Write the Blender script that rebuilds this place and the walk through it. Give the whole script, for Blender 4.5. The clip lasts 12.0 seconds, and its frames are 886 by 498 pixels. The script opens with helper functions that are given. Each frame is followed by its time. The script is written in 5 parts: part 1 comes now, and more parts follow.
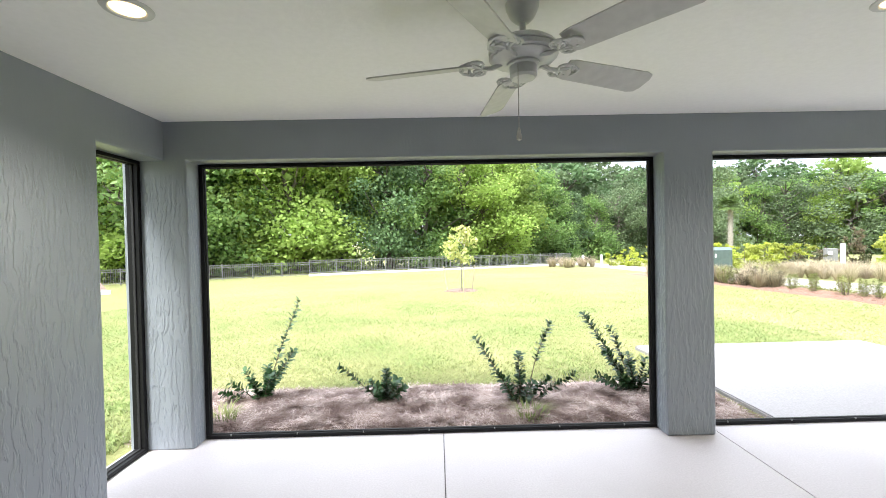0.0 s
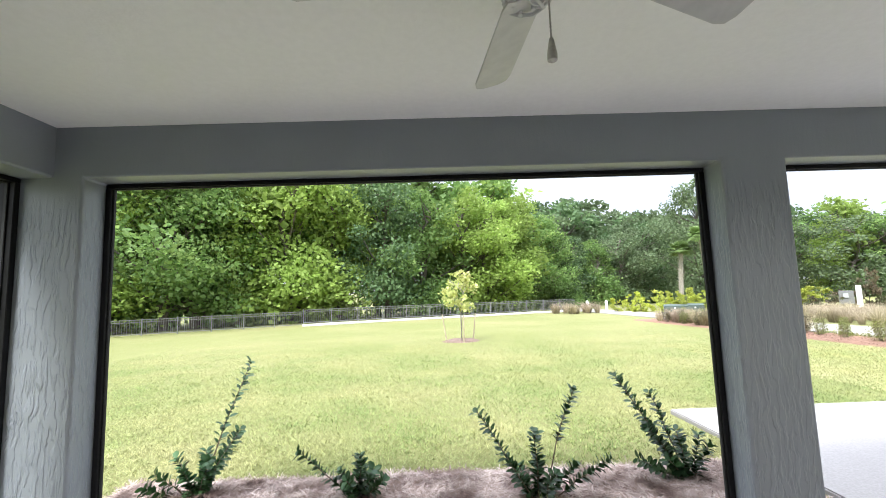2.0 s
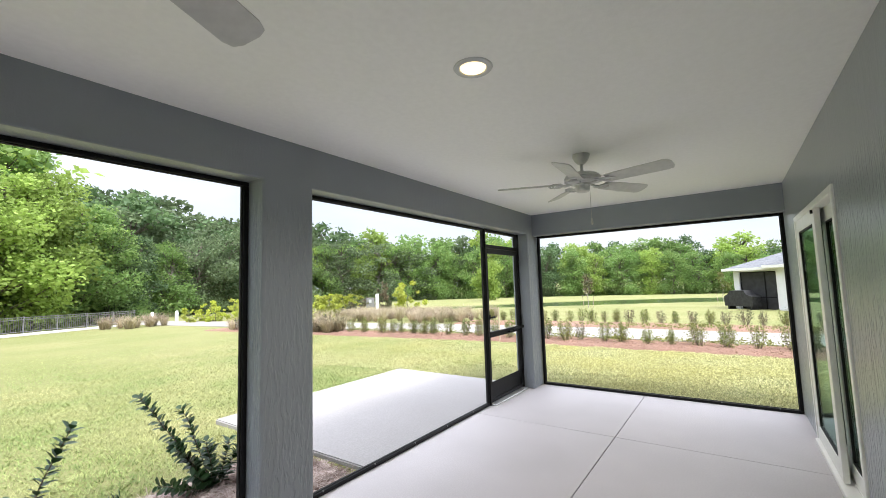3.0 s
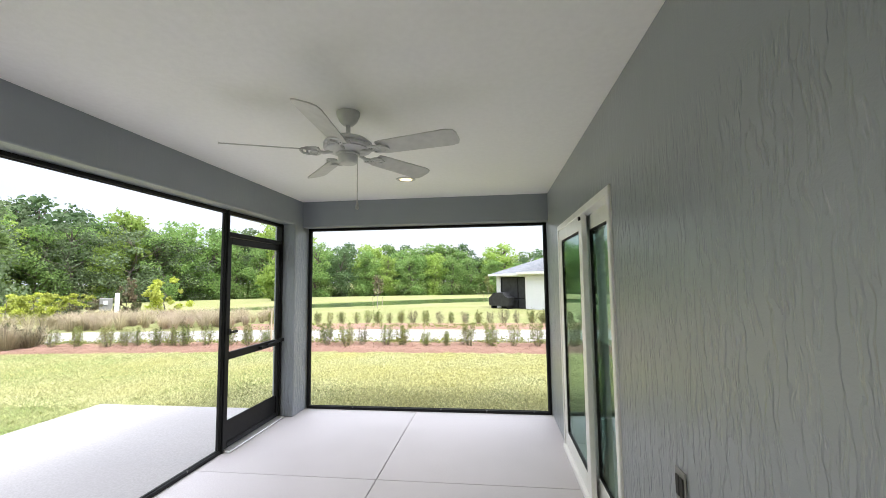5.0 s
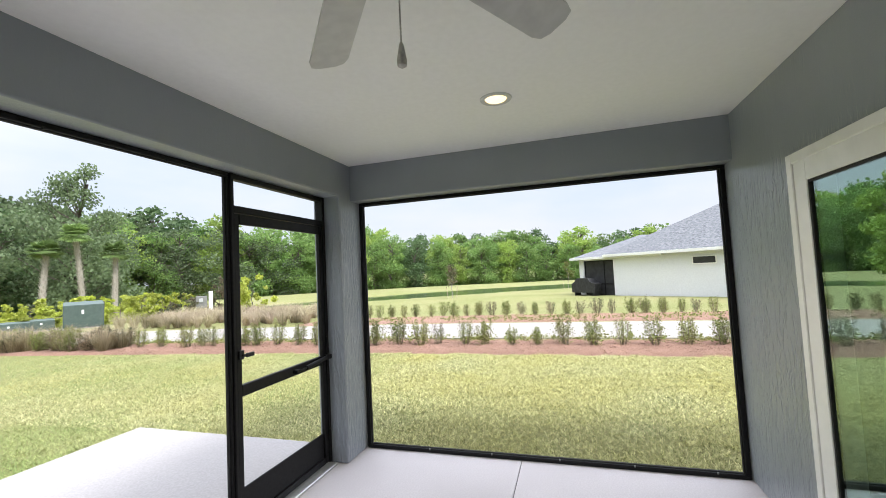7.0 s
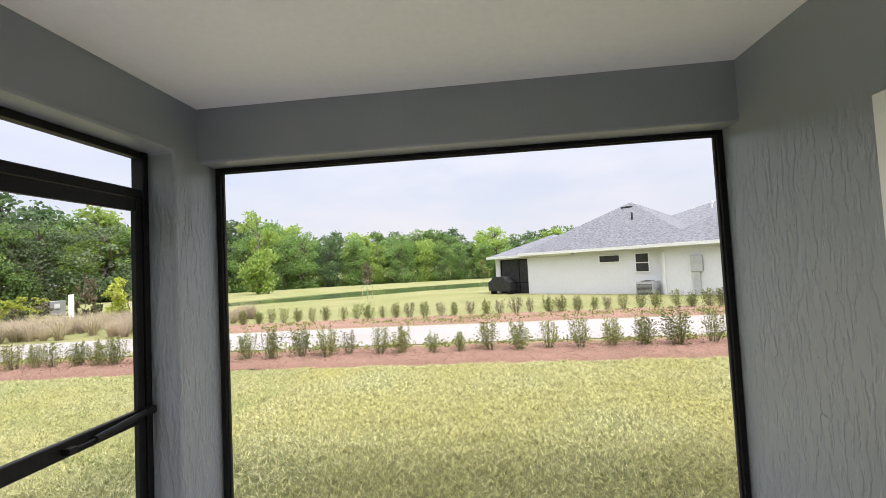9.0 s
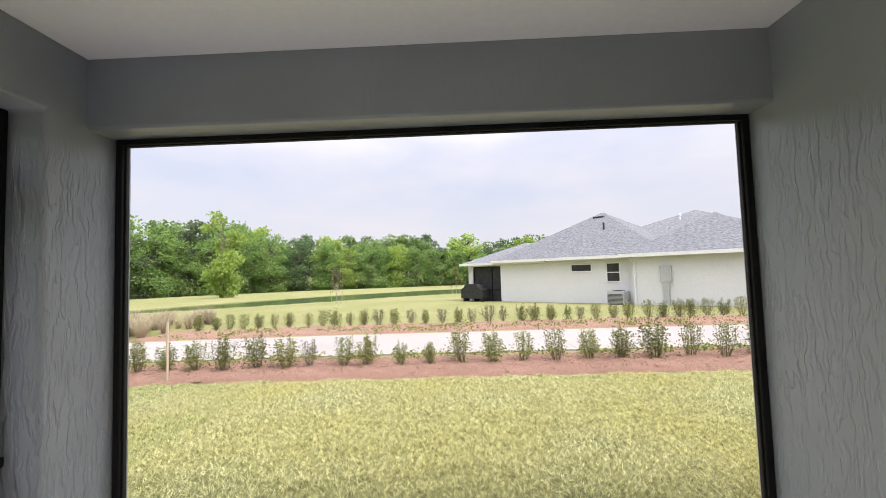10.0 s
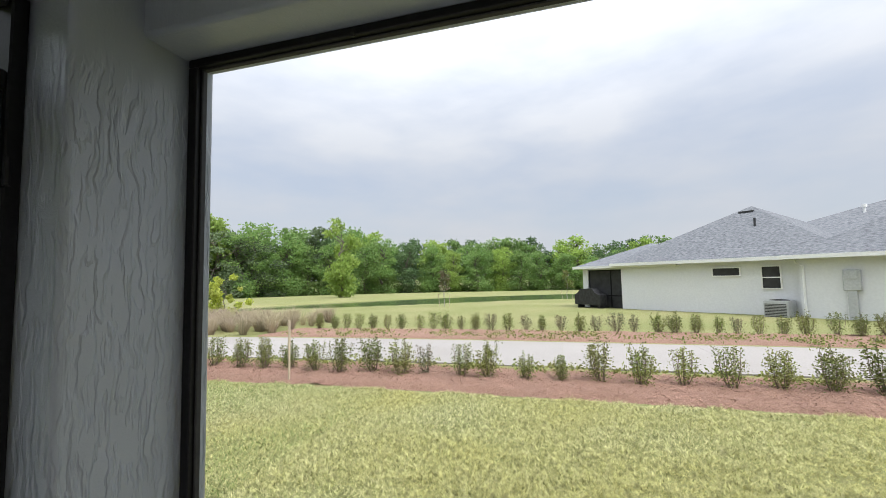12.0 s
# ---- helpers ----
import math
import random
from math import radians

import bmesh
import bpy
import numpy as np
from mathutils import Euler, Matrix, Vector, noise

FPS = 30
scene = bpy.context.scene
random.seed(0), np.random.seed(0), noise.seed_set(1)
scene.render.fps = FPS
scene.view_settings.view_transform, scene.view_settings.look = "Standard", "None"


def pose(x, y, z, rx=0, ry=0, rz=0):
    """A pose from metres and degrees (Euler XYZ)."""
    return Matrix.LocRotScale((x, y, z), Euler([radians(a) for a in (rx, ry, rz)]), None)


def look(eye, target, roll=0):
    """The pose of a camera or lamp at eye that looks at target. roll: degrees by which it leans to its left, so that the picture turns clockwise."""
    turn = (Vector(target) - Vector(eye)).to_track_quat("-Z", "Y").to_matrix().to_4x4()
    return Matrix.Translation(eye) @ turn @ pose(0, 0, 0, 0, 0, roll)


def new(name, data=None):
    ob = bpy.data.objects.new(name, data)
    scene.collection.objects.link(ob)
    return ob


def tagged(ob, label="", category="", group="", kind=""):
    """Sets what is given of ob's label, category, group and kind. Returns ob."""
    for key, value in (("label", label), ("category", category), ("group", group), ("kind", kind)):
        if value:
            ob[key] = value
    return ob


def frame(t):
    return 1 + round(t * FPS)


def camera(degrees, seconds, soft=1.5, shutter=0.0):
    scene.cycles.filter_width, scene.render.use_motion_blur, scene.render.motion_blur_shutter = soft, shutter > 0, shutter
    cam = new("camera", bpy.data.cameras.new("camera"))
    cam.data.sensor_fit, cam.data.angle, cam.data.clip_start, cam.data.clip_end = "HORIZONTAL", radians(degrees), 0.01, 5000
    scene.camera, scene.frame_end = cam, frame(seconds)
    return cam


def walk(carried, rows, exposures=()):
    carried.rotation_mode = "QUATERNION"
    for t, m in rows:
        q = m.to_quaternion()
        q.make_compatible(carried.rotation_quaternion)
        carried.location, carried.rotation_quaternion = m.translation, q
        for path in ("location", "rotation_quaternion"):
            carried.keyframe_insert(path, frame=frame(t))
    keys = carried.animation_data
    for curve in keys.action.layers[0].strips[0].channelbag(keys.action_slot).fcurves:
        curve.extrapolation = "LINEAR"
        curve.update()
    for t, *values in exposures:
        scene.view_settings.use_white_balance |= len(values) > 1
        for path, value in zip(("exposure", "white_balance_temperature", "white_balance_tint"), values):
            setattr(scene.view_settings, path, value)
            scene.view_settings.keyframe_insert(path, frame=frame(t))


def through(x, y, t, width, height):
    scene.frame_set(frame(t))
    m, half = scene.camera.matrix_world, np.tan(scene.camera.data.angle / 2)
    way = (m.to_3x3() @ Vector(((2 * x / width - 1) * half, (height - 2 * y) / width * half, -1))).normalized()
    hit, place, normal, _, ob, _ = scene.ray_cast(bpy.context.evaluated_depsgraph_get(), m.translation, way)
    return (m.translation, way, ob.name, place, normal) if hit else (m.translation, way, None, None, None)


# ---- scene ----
cam = camera(94.6, 12.0, 0.9)
ROWS = [       # seconds, eye, target, roll
    (0, (-0.058, -0.053, 1.538), (-0.029, 1.947, 1.509), -1.2),
    (0.5, (-0.176, 0.155, 1.551), (-0.389, 2.144, 1.548), -2.4),
    (1, (-0.209, 0.343, 1.523), (-0.648, 2.294, 1.571), -2.7),
    (1.5, (-0.062, 0.598, 1.534), (-0.555, 2.531, 1.674), -0.8),
    (2, (0.034, 0.791, 1.499), (0.068, 2.781, 1.701), -1.9),
    (2.5, (0.11, 0.747, 1.486), (0.969, 2.538, 1.719), -2.1),
    (3, (0.268, 0.692, 1.488), (1.9, 1.834, 1.667), -1.8),
    (3.5, (0.478, 0.638, 1.509), (2.369, 1.269, 1.671), -0.8),
    (5.5, (1.681, 0.866, 1.516), (3.663, 1.088, 1.664), -0.9),
    (6, (2.099, 0.956, 1.495), (4.084, 1.157, 1.631), -1.2),
    (6.5, (2.484, 1.093, 1.506), (4.432, 1.533, 1.624), -1.6),
    (8.5, (3.567, 1.591, 1.548), (5.442, 2.278, 1.656), -3.8),
    (9, (3.829, 1.484, 1.524), (5.818, 1.674, 1.609), -2.9),
    (9.5, (4.082, 1.436, 1.53), (6.077, 1.344, 1.623), -2.2),
    (10, (4.304, 1.497, 1.521), (6.3, 1.555, 1.631), -1.8),
    (10.5, (4.542, 1.594, 1.51), (6.501, 1.97, 1.657), -1.0),
    (11, (4.75, 1.724, 1.51), (6.696, 2.162, 1.663), -1.1),
    (11.5, (4.923, 1.815, 1.508), (6.892, 2.134, 1.648), -2.0),
    (12, (5.15, 1.951, 1.474), (7.068, 2.502, 1.615), -1.2),
]
SKY_LOW, SKY_HIGH, SUN_POWER, LAMP_POWER = 0.41, 2.8, 2.7, 34.0
walk(cam, [(t, look(eye, target, roll)) for t, eye, target, roll in ROWS],
     [(0.0, 1.6, 6150, 9), (1.5, 1.36, 6100, 9), (2.5, 1.1, 6150, 11), (3.5, 1.05, 6250, 11), (5.5, 1.2, 6200, 11), (6.5, 1.06, 6200, 11), (8.5, 0.46, 6200, 11),
      (9.0, 0.76, 6450, 15), (9.5, 0.82, 6500, 17), (10.5, 0.58, 6450, 16), (11.0, 0.52, 6350, 14), (12.0, 0.37, 6250, 9)])

# ---- light ----
SUN_EL, SUN_AZ = radians(58), radians(215)
world = bpy.data.worlds.new("sky")
scene.world = world
world.use_nodes = True
wn, wl = world.node_tree.nodes, world.node_tree.links
wn.clear()
w_out = wn.new("ShaderNodeOutputWorld")
w_bg = wn.new("ShaderNodeBackground")
w_sky = wn.new("ShaderNodeTexSky")
w_sky.sky_type, w_sky.sun_disc = "NISHITA", False
w_sky.sun_elevation, w_sky.sun_rotation = SUN_EL, SUN_AZ
w_sky.dust_density = 2.0
w_co = wn.new("ShaderNodeTexCoord")
w_sep = wn.new("ShaderNodeSeparateXYZ")
w_grad = wn.new("ShaderNodeMapRange")      # an overcast sky is brighter overhead
w_grad.inputs["From Min"].default_value, w_grad.inputs["From Max"].default_value = 0.0, 1.0
w_grad.inputs["To Min"].default_value, w_grad.inputs["To Max"].default_value = SKY_LOW, SKY_HIGH
w_map = wn.new("ShaderNodeMapping")
w_map.inputs["Scale"].default_value = (1.0, 1.0, 3.0)
w_noise = wn.new("ShaderNodeTexNoise")
w_noise.inputs["Scale"].default_value, w_noise.inputs["Detail"].default_value = 2.6, 6.0
w_noise.inputs["Roughness"].default_value = 0.5
w_cov = wn.new("ShaderNodeMapRange")       # thin and thick cloud
w_cov.inputs["From Min"].default_value, w_cov.inputs["From Max"].default_value = 0.3, 0.62
w_cov.inputs["To Min"].default_value, w_cov.inputs["To Max"].default_value = 0.72, 1.0
w_cloud = wn.new("ShaderNodeMix")
w_cloud.data_type = "RGBA"
w_cloud.inputs["A"].default_value, w_cloud.inputs["B"].default_value = (0.84, 0.93, 1.14, 1), (1.22, 1.24, 1.30, 1)
w_lum = wn.new("ShaderNodeVectorMath")
w_lum.operation = "SCALE"
w_mix = wn.new("ShaderNodeMix")
w_mix.data_type = "RGBA"
w_blue = wn.new("ShaderNodeVectorMath")
w_blue.operation = "SCALE"
w_blue.inputs["Scale"].default_value = 0.12
wl.new(w_co.outputs["Generated"], w_sep.inputs[0])
w_abs = wn.new("ShaderNodeMath")
w_abs.operation = "ABSOLUTE"
w_pow = wn.new("ShaderNodeMath")
w_pow.operation = "POWER"
w_pow.inputs[1].default_value = 2.8
wl.new(w_sep.outputs["Z"], w_abs.inputs[0])
wl.new(w_abs.outputs[0], w_pow.inputs[0])
wl.new(w_pow.outputs[0], w_grad.inputs["Value"])
wl.new(w_co.outputs["Generated"], w_map.inputs["Vector"])
wl.new(w_map.outputs[0], w_noise.inputs["Vector"])
wl.new(w_noise.outputs["Fac"], w_cov.inputs["Value"])
wl.new(w_cov.outputs[0], w_cloud.inputs["Factor"])
wl.new(w_cloud.outputs["Result"], w_lum.inputs[0])
wl.new(w_grad.outputs[0], w_lum.inputs["Scale"])
wl.new(w_sky.outputs[0], w_blue.inputs[0])
wl.new(w_cov.outputs[0], w_mix.inputs["Factor"])
wl.new(w_blue.outputs[0], w_mix.inputs["A"])
wl.new(w_lum.outputs[0], w_mix.inputs["B"])
wl.new(w_mix.outputs["Result"], w_bg.inputs["Color"])
wl.new(w_bg.outputs[0], w_out.inputs[0])

sun = new("sun", bpy.data.lights.new("sun", "SUN"))
sun.data.energy, sun.data.angle, sun.data.color = SUN_POWER, radians(14), (1.0, 0.97, 0.92)
sun_dir = Vector((math.sin(SUN_AZ) * math.cos(SUN_EL), math.cos(SUN_AZ) * math.cos(SUN_EL), math.sin(SUN_EL)))
sun.matrix_world = look(sun_dir * 60, (0, 0, 0))

# ---- materials ----
def shader(name):
    m = bpy.data.materials.new(name)
    m.use_nodes = True
    n, l = m.node_tree.nodes, m.node_tree.links
    return m, n, l, n["Principled BSDF"]


def surface(name, a, b, scale=8.0, rough=0.6, metal=0.0, bump=0.0, bump_scale=60.0, stretch=(1, 1, 1), big=None, big_scale=0.7, big_amount=0.35,
            spread=(0.35, 0.65), spec=0.5, dist=0.01, per_piece=0.0):
    """Two-tone paint, stone or cloth: fine noise from a to b, broad noise towards big, bump."""
    m, n, l, p = shader(name)
    geo = n.new("ShaderNodeNewGeometry")
    mp = n.new("ShaderNodeMapping")
    mp.inputs["Scale"].default_value = stretch
    l.new(geo.outputs["Position"], mp.inputs["Vector"])
    tx = n.new("ShaderNodeTexNoise")
    tx.inputs["Scale"].default_value, tx.inputs["Detail"].default_value = scale, 6.0
    l.new(mp.outputs[0], tx.inputs["Vector"])
    mr = n.new("ShaderNodeMapRange")
    mr.inputs["From Min"].default_value, mr.inputs["From Max"].default_value = spread
    l.new(tx.outputs["Fac"], mr.inputs["Value"])
    mix = n.new("ShaderNodeMix")
    mix.data_type = "RGBA"
    mix.inputs["A"].default_value, mix.inputs["B"].default_value = (*a, 1), (*b, 1)
    l.new(mr.outputs[0], mix.inputs["Factor"])
    out = mix.outputs["Result"]
    if big:
        tb = n.new("ShaderNodeTexNoise")
        tb.inputs["Scale"].default_value, tb.inputs["Detail"].default_value = big_scale, 4.0
        l.new(geo.outputs["Position"], tb.inputs["Vector"])
        mb = n.new("ShaderNodeMapRange")
        mb.inputs["From Min"].default_value, mb.inputs["From Max"].default_value = 0.4, 0.68
        mb.inputs["To Max"].default_value = big_amount
        l.new(tb.outputs["Fac"], mb.inputs["Value"])
        m2 = n.new("ShaderNodeMix")
        m2.data_type = "RGBA"
        m2.inputs["B"].default_value = (*big, 1)
        l.new(out, m2.inputs["A"])
        l.new(mb.outputs[0], m2.inputs["Factor"])
        out = m2.outputs["Result"]
    if per_piece:
        oi = n.new("ShaderNodeObjectInfo")
        hv = n.new("ShaderNodeHueSaturation")
        mv = n.new("ShaderNodeMapRange")
        mv.inputs["To Min"].default_value, mv.inputs["To Max"].default_value = 1 - per_piece, 1 + per_piece
        l.new(oi.outputs["Random"], mv.inputs["Value"])
        l.new(mv.outputs[0], hv.inputs["Value"])
        l.new(out, hv.inputs["Color"])
        out = hv.outputs[0]
    l.new(out, p.inputs["Base Color"])
    p.inputs["Roughness"].default_value, p.inputs["Metallic"].default_value = rough, metal
    p.inputs["Specular IOR Level"].default_value = spec
    if bump:
        t2 = n.new("ShaderNodeTexNoise")
        t2.inputs["Scale"].default_value, t2.inputs["Detail"].default_value = bump_scale, 5.0
        l.new(mp.outputs[0], t2.inputs["Vector"])
        bp = n.new("ShaderNodeBump")
        bp.inputs["Strength"].default_value, bp.inputs["Distance"].default_value = bump, dist
        l.new(t2.outputs["Fac"], bp.inputs["Height"])
        l.new(bp.outputs[0], p.inputs["Normal"])
    return m


def plaster(name, a, b):
    """Painted stucco drawn downwards with a trowel: upright broken ridges, smoother in places."""
    m, n, l, p = shader(name)
    geo = n.new("ShaderNodeNewGeometry")
    warp = n.new("ShaderNodeTexNoise")
    warp.inputs["Scale"].default_value, warp.inputs["Detail"].default_value = 7.0, 2.0
    l.new(geo.outputs["Position"], warp.inputs["Vector"])
    sc = n.new("ShaderNodeVectorMath")
    sc.operation = "SCALE"
    sc.inputs["Scale"].default_value = 0.05
    l.new(warp.outputs["Color"], sc.inputs[0])
    ad = n.new("ShaderNodeVectorMath")
    l.new(geo.outputs["Position"], ad.inputs[0])
    l.new(sc.outputs[0], ad.inputs[1])
    mp = n.new("ShaderNodeMapping")
    mp.inputs["Scale"].default_value = (1, 1, 0.15)
    l.new(ad.outputs[0], mp.inputs["Vector"])
    streak = n.new("ShaderNodeTexNoise")
    streak.inputs["Scale"].default_value, streak.inputs["Detail"].default_value = 40.0, 2.5
    streak.inputs["Roughness"].default_value = 0.45
    l.new(mp.outputs[0], streak.inputs["Vector"])
    ridge = n.new("ShaderNodeMapRange")
    ridge.inputs["From Min"].default_value, ridge.inputs["From Max"].default_value = 0.45, 0.57
    l.new(streak.outputs["Fac"], ridge.inputs["Value"])
    patch = n.new("ShaderNodeTexNoise")
    patch.inputs["Scale"].default_value, patch.inputs["Detail"].default_value = 2.6, 2.0
    l.new(geo.outputs["Position"], patch.inputs["Vector"])
    pm = n.new("ShaderNodeMapRange")
    pm.inputs["From Min"].default_value, pm.inputs["From Max"].default_value = 0.36, 0.6
    pm.inputs["To Min"].default_value = 0.45
    l.new(patch.outputs["Fac"], pm.inputs["Value"])
    mul = n.new("ShaderNodeMath")
    mul.operation = "MULTIPLY"
    zs = n.new("ShaderNodeSeparateXYZ")
    l.new(geo.outputs["Position"], zs.inputs[0])
    zm = n.new("ShaderNodeMapRange")            # the beams above door height are floated smooth
    zm.inputs["From Min"].default_value, zm.inputs["From Max"].default_value = 1.94, 2.1
    zm.inputs["To Min"].default_value, zm.inputs["To Max"].default_value = 1.0, 0.06
    l.new(zs.outputs["Z"], zm.inputs["Value"])
    mz = n.new("ShaderNodeMath")
    mz.operation = "MULTIPLY"
    l.new(pm.outputs[0], mz.inputs[0])
    l.new(zm.outputs[0], mz.inputs[1])
    l.new(ridge.outputs[0], mul.inputs[0])
    l.new(mz.outputs[0], mul.inputs[1])
    grain = n.new("ShaderNodeTexNoise")
    grain.inputs["Scale"].default_value, grain.inputs["Detail"].default_value = 130.0, 3.0
    l.new(geo.outputs["Position"], grain.inputs["Vector"])
    gm = n.new("ShaderNodeMath")
    gm.operation = "MULTIPLY_ADD"
    gm.inputs[1].default_value = 0.12
    l.new(grain.outputs["Fac"], gm.inputs[0])
    l.new(mul.outputs[0], gm.inputs[2])
    bp = n.new("ShaderNodeBump")
    bp.inputs["Strength"].default_value, bp.inputs["Distance"].default_value = 0.7, 0.0095
    l.new(gm.outputs[0], bp.inputs["Height"])
    l.new(bp.outputs[0], p.inputs["Normal"])
    mix = n.new("ShaderNodeMix")
    mix.data_type = "RGBA"
    mix.inputs["A"].default_value, mix.inputs["B"].default_value = (*a, 1), (*b, 1)
    l.new(patch.outputs["Fac"], mix.inputs["Factor"])
    l.new(mix.outputs["Result"], p.inputs["Base Color"])
    p.inputs["Roughness"].default_value = 0.32
    p.inputs["Specular IOR Level"].default_value = 0.55
    return m


def leaves(name, a, b, c=None, rough=0.5, through=0.35, patch=0.35, tufts=0.0, contrast=0.4):
    """Leaf or blade: each island its own tone between a and b, broad patches towards c, some light passing through."""
    m, n, l, p = shader(name)
    geo = n.new("ShaderNodeNewGeometry")
    mix = n.new("ShaderNodeMix")
    mix.data_type = "RGBA"
    mix.inputs["A"].default_value, mix.inputs["B"].default_value = (*a, 1), (*b, 1)
    l.new(geo.outputs["Random Per Island"], mix.inputs["Factor"])
    out = mix.outputs["Result"]
    if c:
        tb = n.new("ShaderNodeTexNoise")
        tb.inputs["Scale"].default_value, tb.inputs["Detail"].default_value = patch, 5.0
        l.new(geo.outputs["Position"], tb.inputs["Vector"])
        mb = n.new("ShaderNodeMapRange")
        mb.inputs["From Min"].default_value, mb.inputs["From Max"].default_value = 0.4, 0.64
        l.new(tb.outputs["Fac"], mb.inputs["Value"])
        m2 = n.new("ShaderNodeMix")
        m2.data_type = "RGBA"
        m2.inputs["B"].default_value = (*c, 1)
        l.new(out, m2.inputs["A"])
        l.new(mb.outputs[0], m2.inputs["Factor"])
        out = m2.outputs["Result"]
    if tufts:
        tt = n.new("ShaderNodeTexNoise")
        tt.inputs["Scale"].default_value, tt.inputs["Detail"].default_value = tufts, 3.0
        l.new(geo.outputs["Position"], tt.inputs["Vector"])
        tm = n.new("ShaderNodeMapRange")
        tm.inputs["From Min"].default_value, tm.inputs["From Max"].default_value = 0.33, 0.67
        tm.inputs["To Min"].default_value, tm.inputs["To Max"].default_value = 1 - contrast, 1 + contrast
        l.new(tt.outputs["Fac"], tm.inputs["Value"])
        th = n.new("ShaderNodeHueSaturation")
        l.new(tm.outputs[0], th.inputs["Value"])
        l.new(out, th.inputs["Color"])
        out = th.outputs[0]
    oi = n.new("ShaderNodeObjectInfo")
    hv = n.new("ShaderNodeHueSaturation")
    mv = n.new("ShaderNodeMapRange")
    mv.inputs["To Min"].default_value, mv.inputs["To Max"].default_value = (0.97, 1.03) if tufts else (0.75, 1.25)
    l.new(oi.outputs["Random"], mv.inputs["Value"])
    l.new(mv.outputs[0], hv.inputs["Value"])
    l.new(out, hv.inputs["Color"])
    out = hv.outputs[0]
    l.new(out, p.inputs["Base Color"])
    p.inputs["Roughness"].default_value = rough
    p.inputs["Specular IOR Level"].default_value = 0.25
    tr = n.new("ShaderNodeBsdfTranslucent")
    l.new(out, tr.inputs["Color"])
    ms = n.new("ShaderNodeMixShader")
    ms.inputs[0].default_value = through
    l.new(p.outputs[0], ms.inputs[1])
    l.new(tr.outputs[0], ms.inputs[2])
    l.new(ms.outputs[0], n["Material Output"].inputs["Surface"])
    return m


def glow(name, color, power):
    m, n, l, p = shader(name)
    p.inputs["Base Color"].default_value = (0.9, 0.88, 0.8, 1)
    p.inputs["Emission Color"].default_value = (*color, 1)
    p.inputs["Emission Strength"].default_value = power
    return m


WALL = plaster("grey_stucco", (0.238, 0.262, 0.288), (0.285, 0.31, 0.337))
CEIL = surface("ceiling_paint", (0.89, 0.89, 0.885), (0.92, 0.92, 0.915), 30, 0.75, bump=0.25, bump_scale=90, big=(0.87, 0.87, 0.865), big_scale=0.9, dist=0.004)
FLOOR = surface("painted_concrete", (0.45, 0.42, 0.425), (0.515, 0.485, 0.49), 90, 0.5, bump=0.15, bump_scale=160, big=(0.395, 0.37, 0.37), big_scale=1.3, big_amount=0.45, dist=0.003, per_piece=0.02)
JOINT = surface("joint_dirt", (0.10, 0.095, 0.09), (0.18, 0.17, 0.16), 40, 0.9)
CONCRETE = surface("broom_concrete", (0.26, 0.245, 0.24), (0.31, 0.295, 0.29), 60, 0.8, bump=0.3, bump_scale=120, big=(0.235, 0.22, 0.215), big_scale=0.8, dist=0.004)
PATH = surface("worn_path_concrete", (0.235, 0.215, 0.195), (0.285, 0.265, 0.245), 40, 0.85, bump=0.3, bump_scale=90, big=(0.21, 0.19, 0.17), big_scale=0.5, dist=0.004, per_piece=0.04)
BRONZE = surface("dark_bronze_aluminium", (0.005, 0.005, 0.0055), (0.009, 0.009, 0.0095), 60, 0.5, bump=0.05, bump_scale=200, spec=0.22)
RUBBER = surface("black_spline", (0.01, 0.01, 0.01), (0.018, 0.018, 0.018), 60, 0.7)
ALU = surface("mill_aluminium", (0.55, 0.55, 0.54), (0.66, 0.66, 0.65), 50, 0.4, metal=0.7)
VINYL = surface("white_vinyl", (0.78, 0.78, 0.76), (0.83, 0.83, 0.81), 12, 0.35, big=(0.72, 0.71, 0.68), big_scale=2.0)
WHITE = surface("white_enamel", (0.55, 0.56, 0.56), (0.62, 0.63, 0.63), 25, 0.4, big=(0.50, 0.51, 0.51), big_scale=6)
BLADE = surface("white_fan_blade", (0.54, 0.54, 0.53), (0.60, 0.60, 0.585), 20, 0.5, stretch=(1, 1, 1), bump=0.05, bump_scale=60)
CHAIN = surface("brushed_nickel_chain", (0.35, 0.34, 0.32), (0.5, 0.49, 0.46), 90, 0.35, metal=0.8)
GRASSY = surface("lawn_soil", (0.125, 0.142, 0.034), (0.205, 0.208, 0.07), 22, 0.95, bump=0.8, bump_scale=70, big=(0.23, 0.215, 0.09), big_scale=0.22, big_amount=0.75, dist=0.03, spread=(0.3, 0.7))
BLADES = leaves("grass_blade", (0.115, 0.18, 0.045), (0.32, 0.365, 0.135), (0.38, 0.365, 0.17), 0.6, 0.3, 0.5, 16.0, 0.22)
BLADES_DRY = leaves("dry_grass_blade", (0.10, 0.135, 0.03), (0.70, 0.66, 0.36), (0.40, 0.38, 0.15), 0.6, 0.3, 0.4, 24.0, 0.45)
STRAW = surface("pine_straw", (0.17, 0.11, 0.085), (0.34, 0.235, 0.19), 60, 0.9, bump=1.0, bump_scale=90, stretch=(1, 2.5, 1), big=(0.10, 0.065, 0.05), big_scale=3.0, big_amount=0.6, dist=0.03)
NEEDLE = leaves("straw_needle", (0.25, 0.175, 0.145), (0.70, 0.59, 0.54), (0.13, 0.085, 0.07), 0.8, 0.1, 3.5)
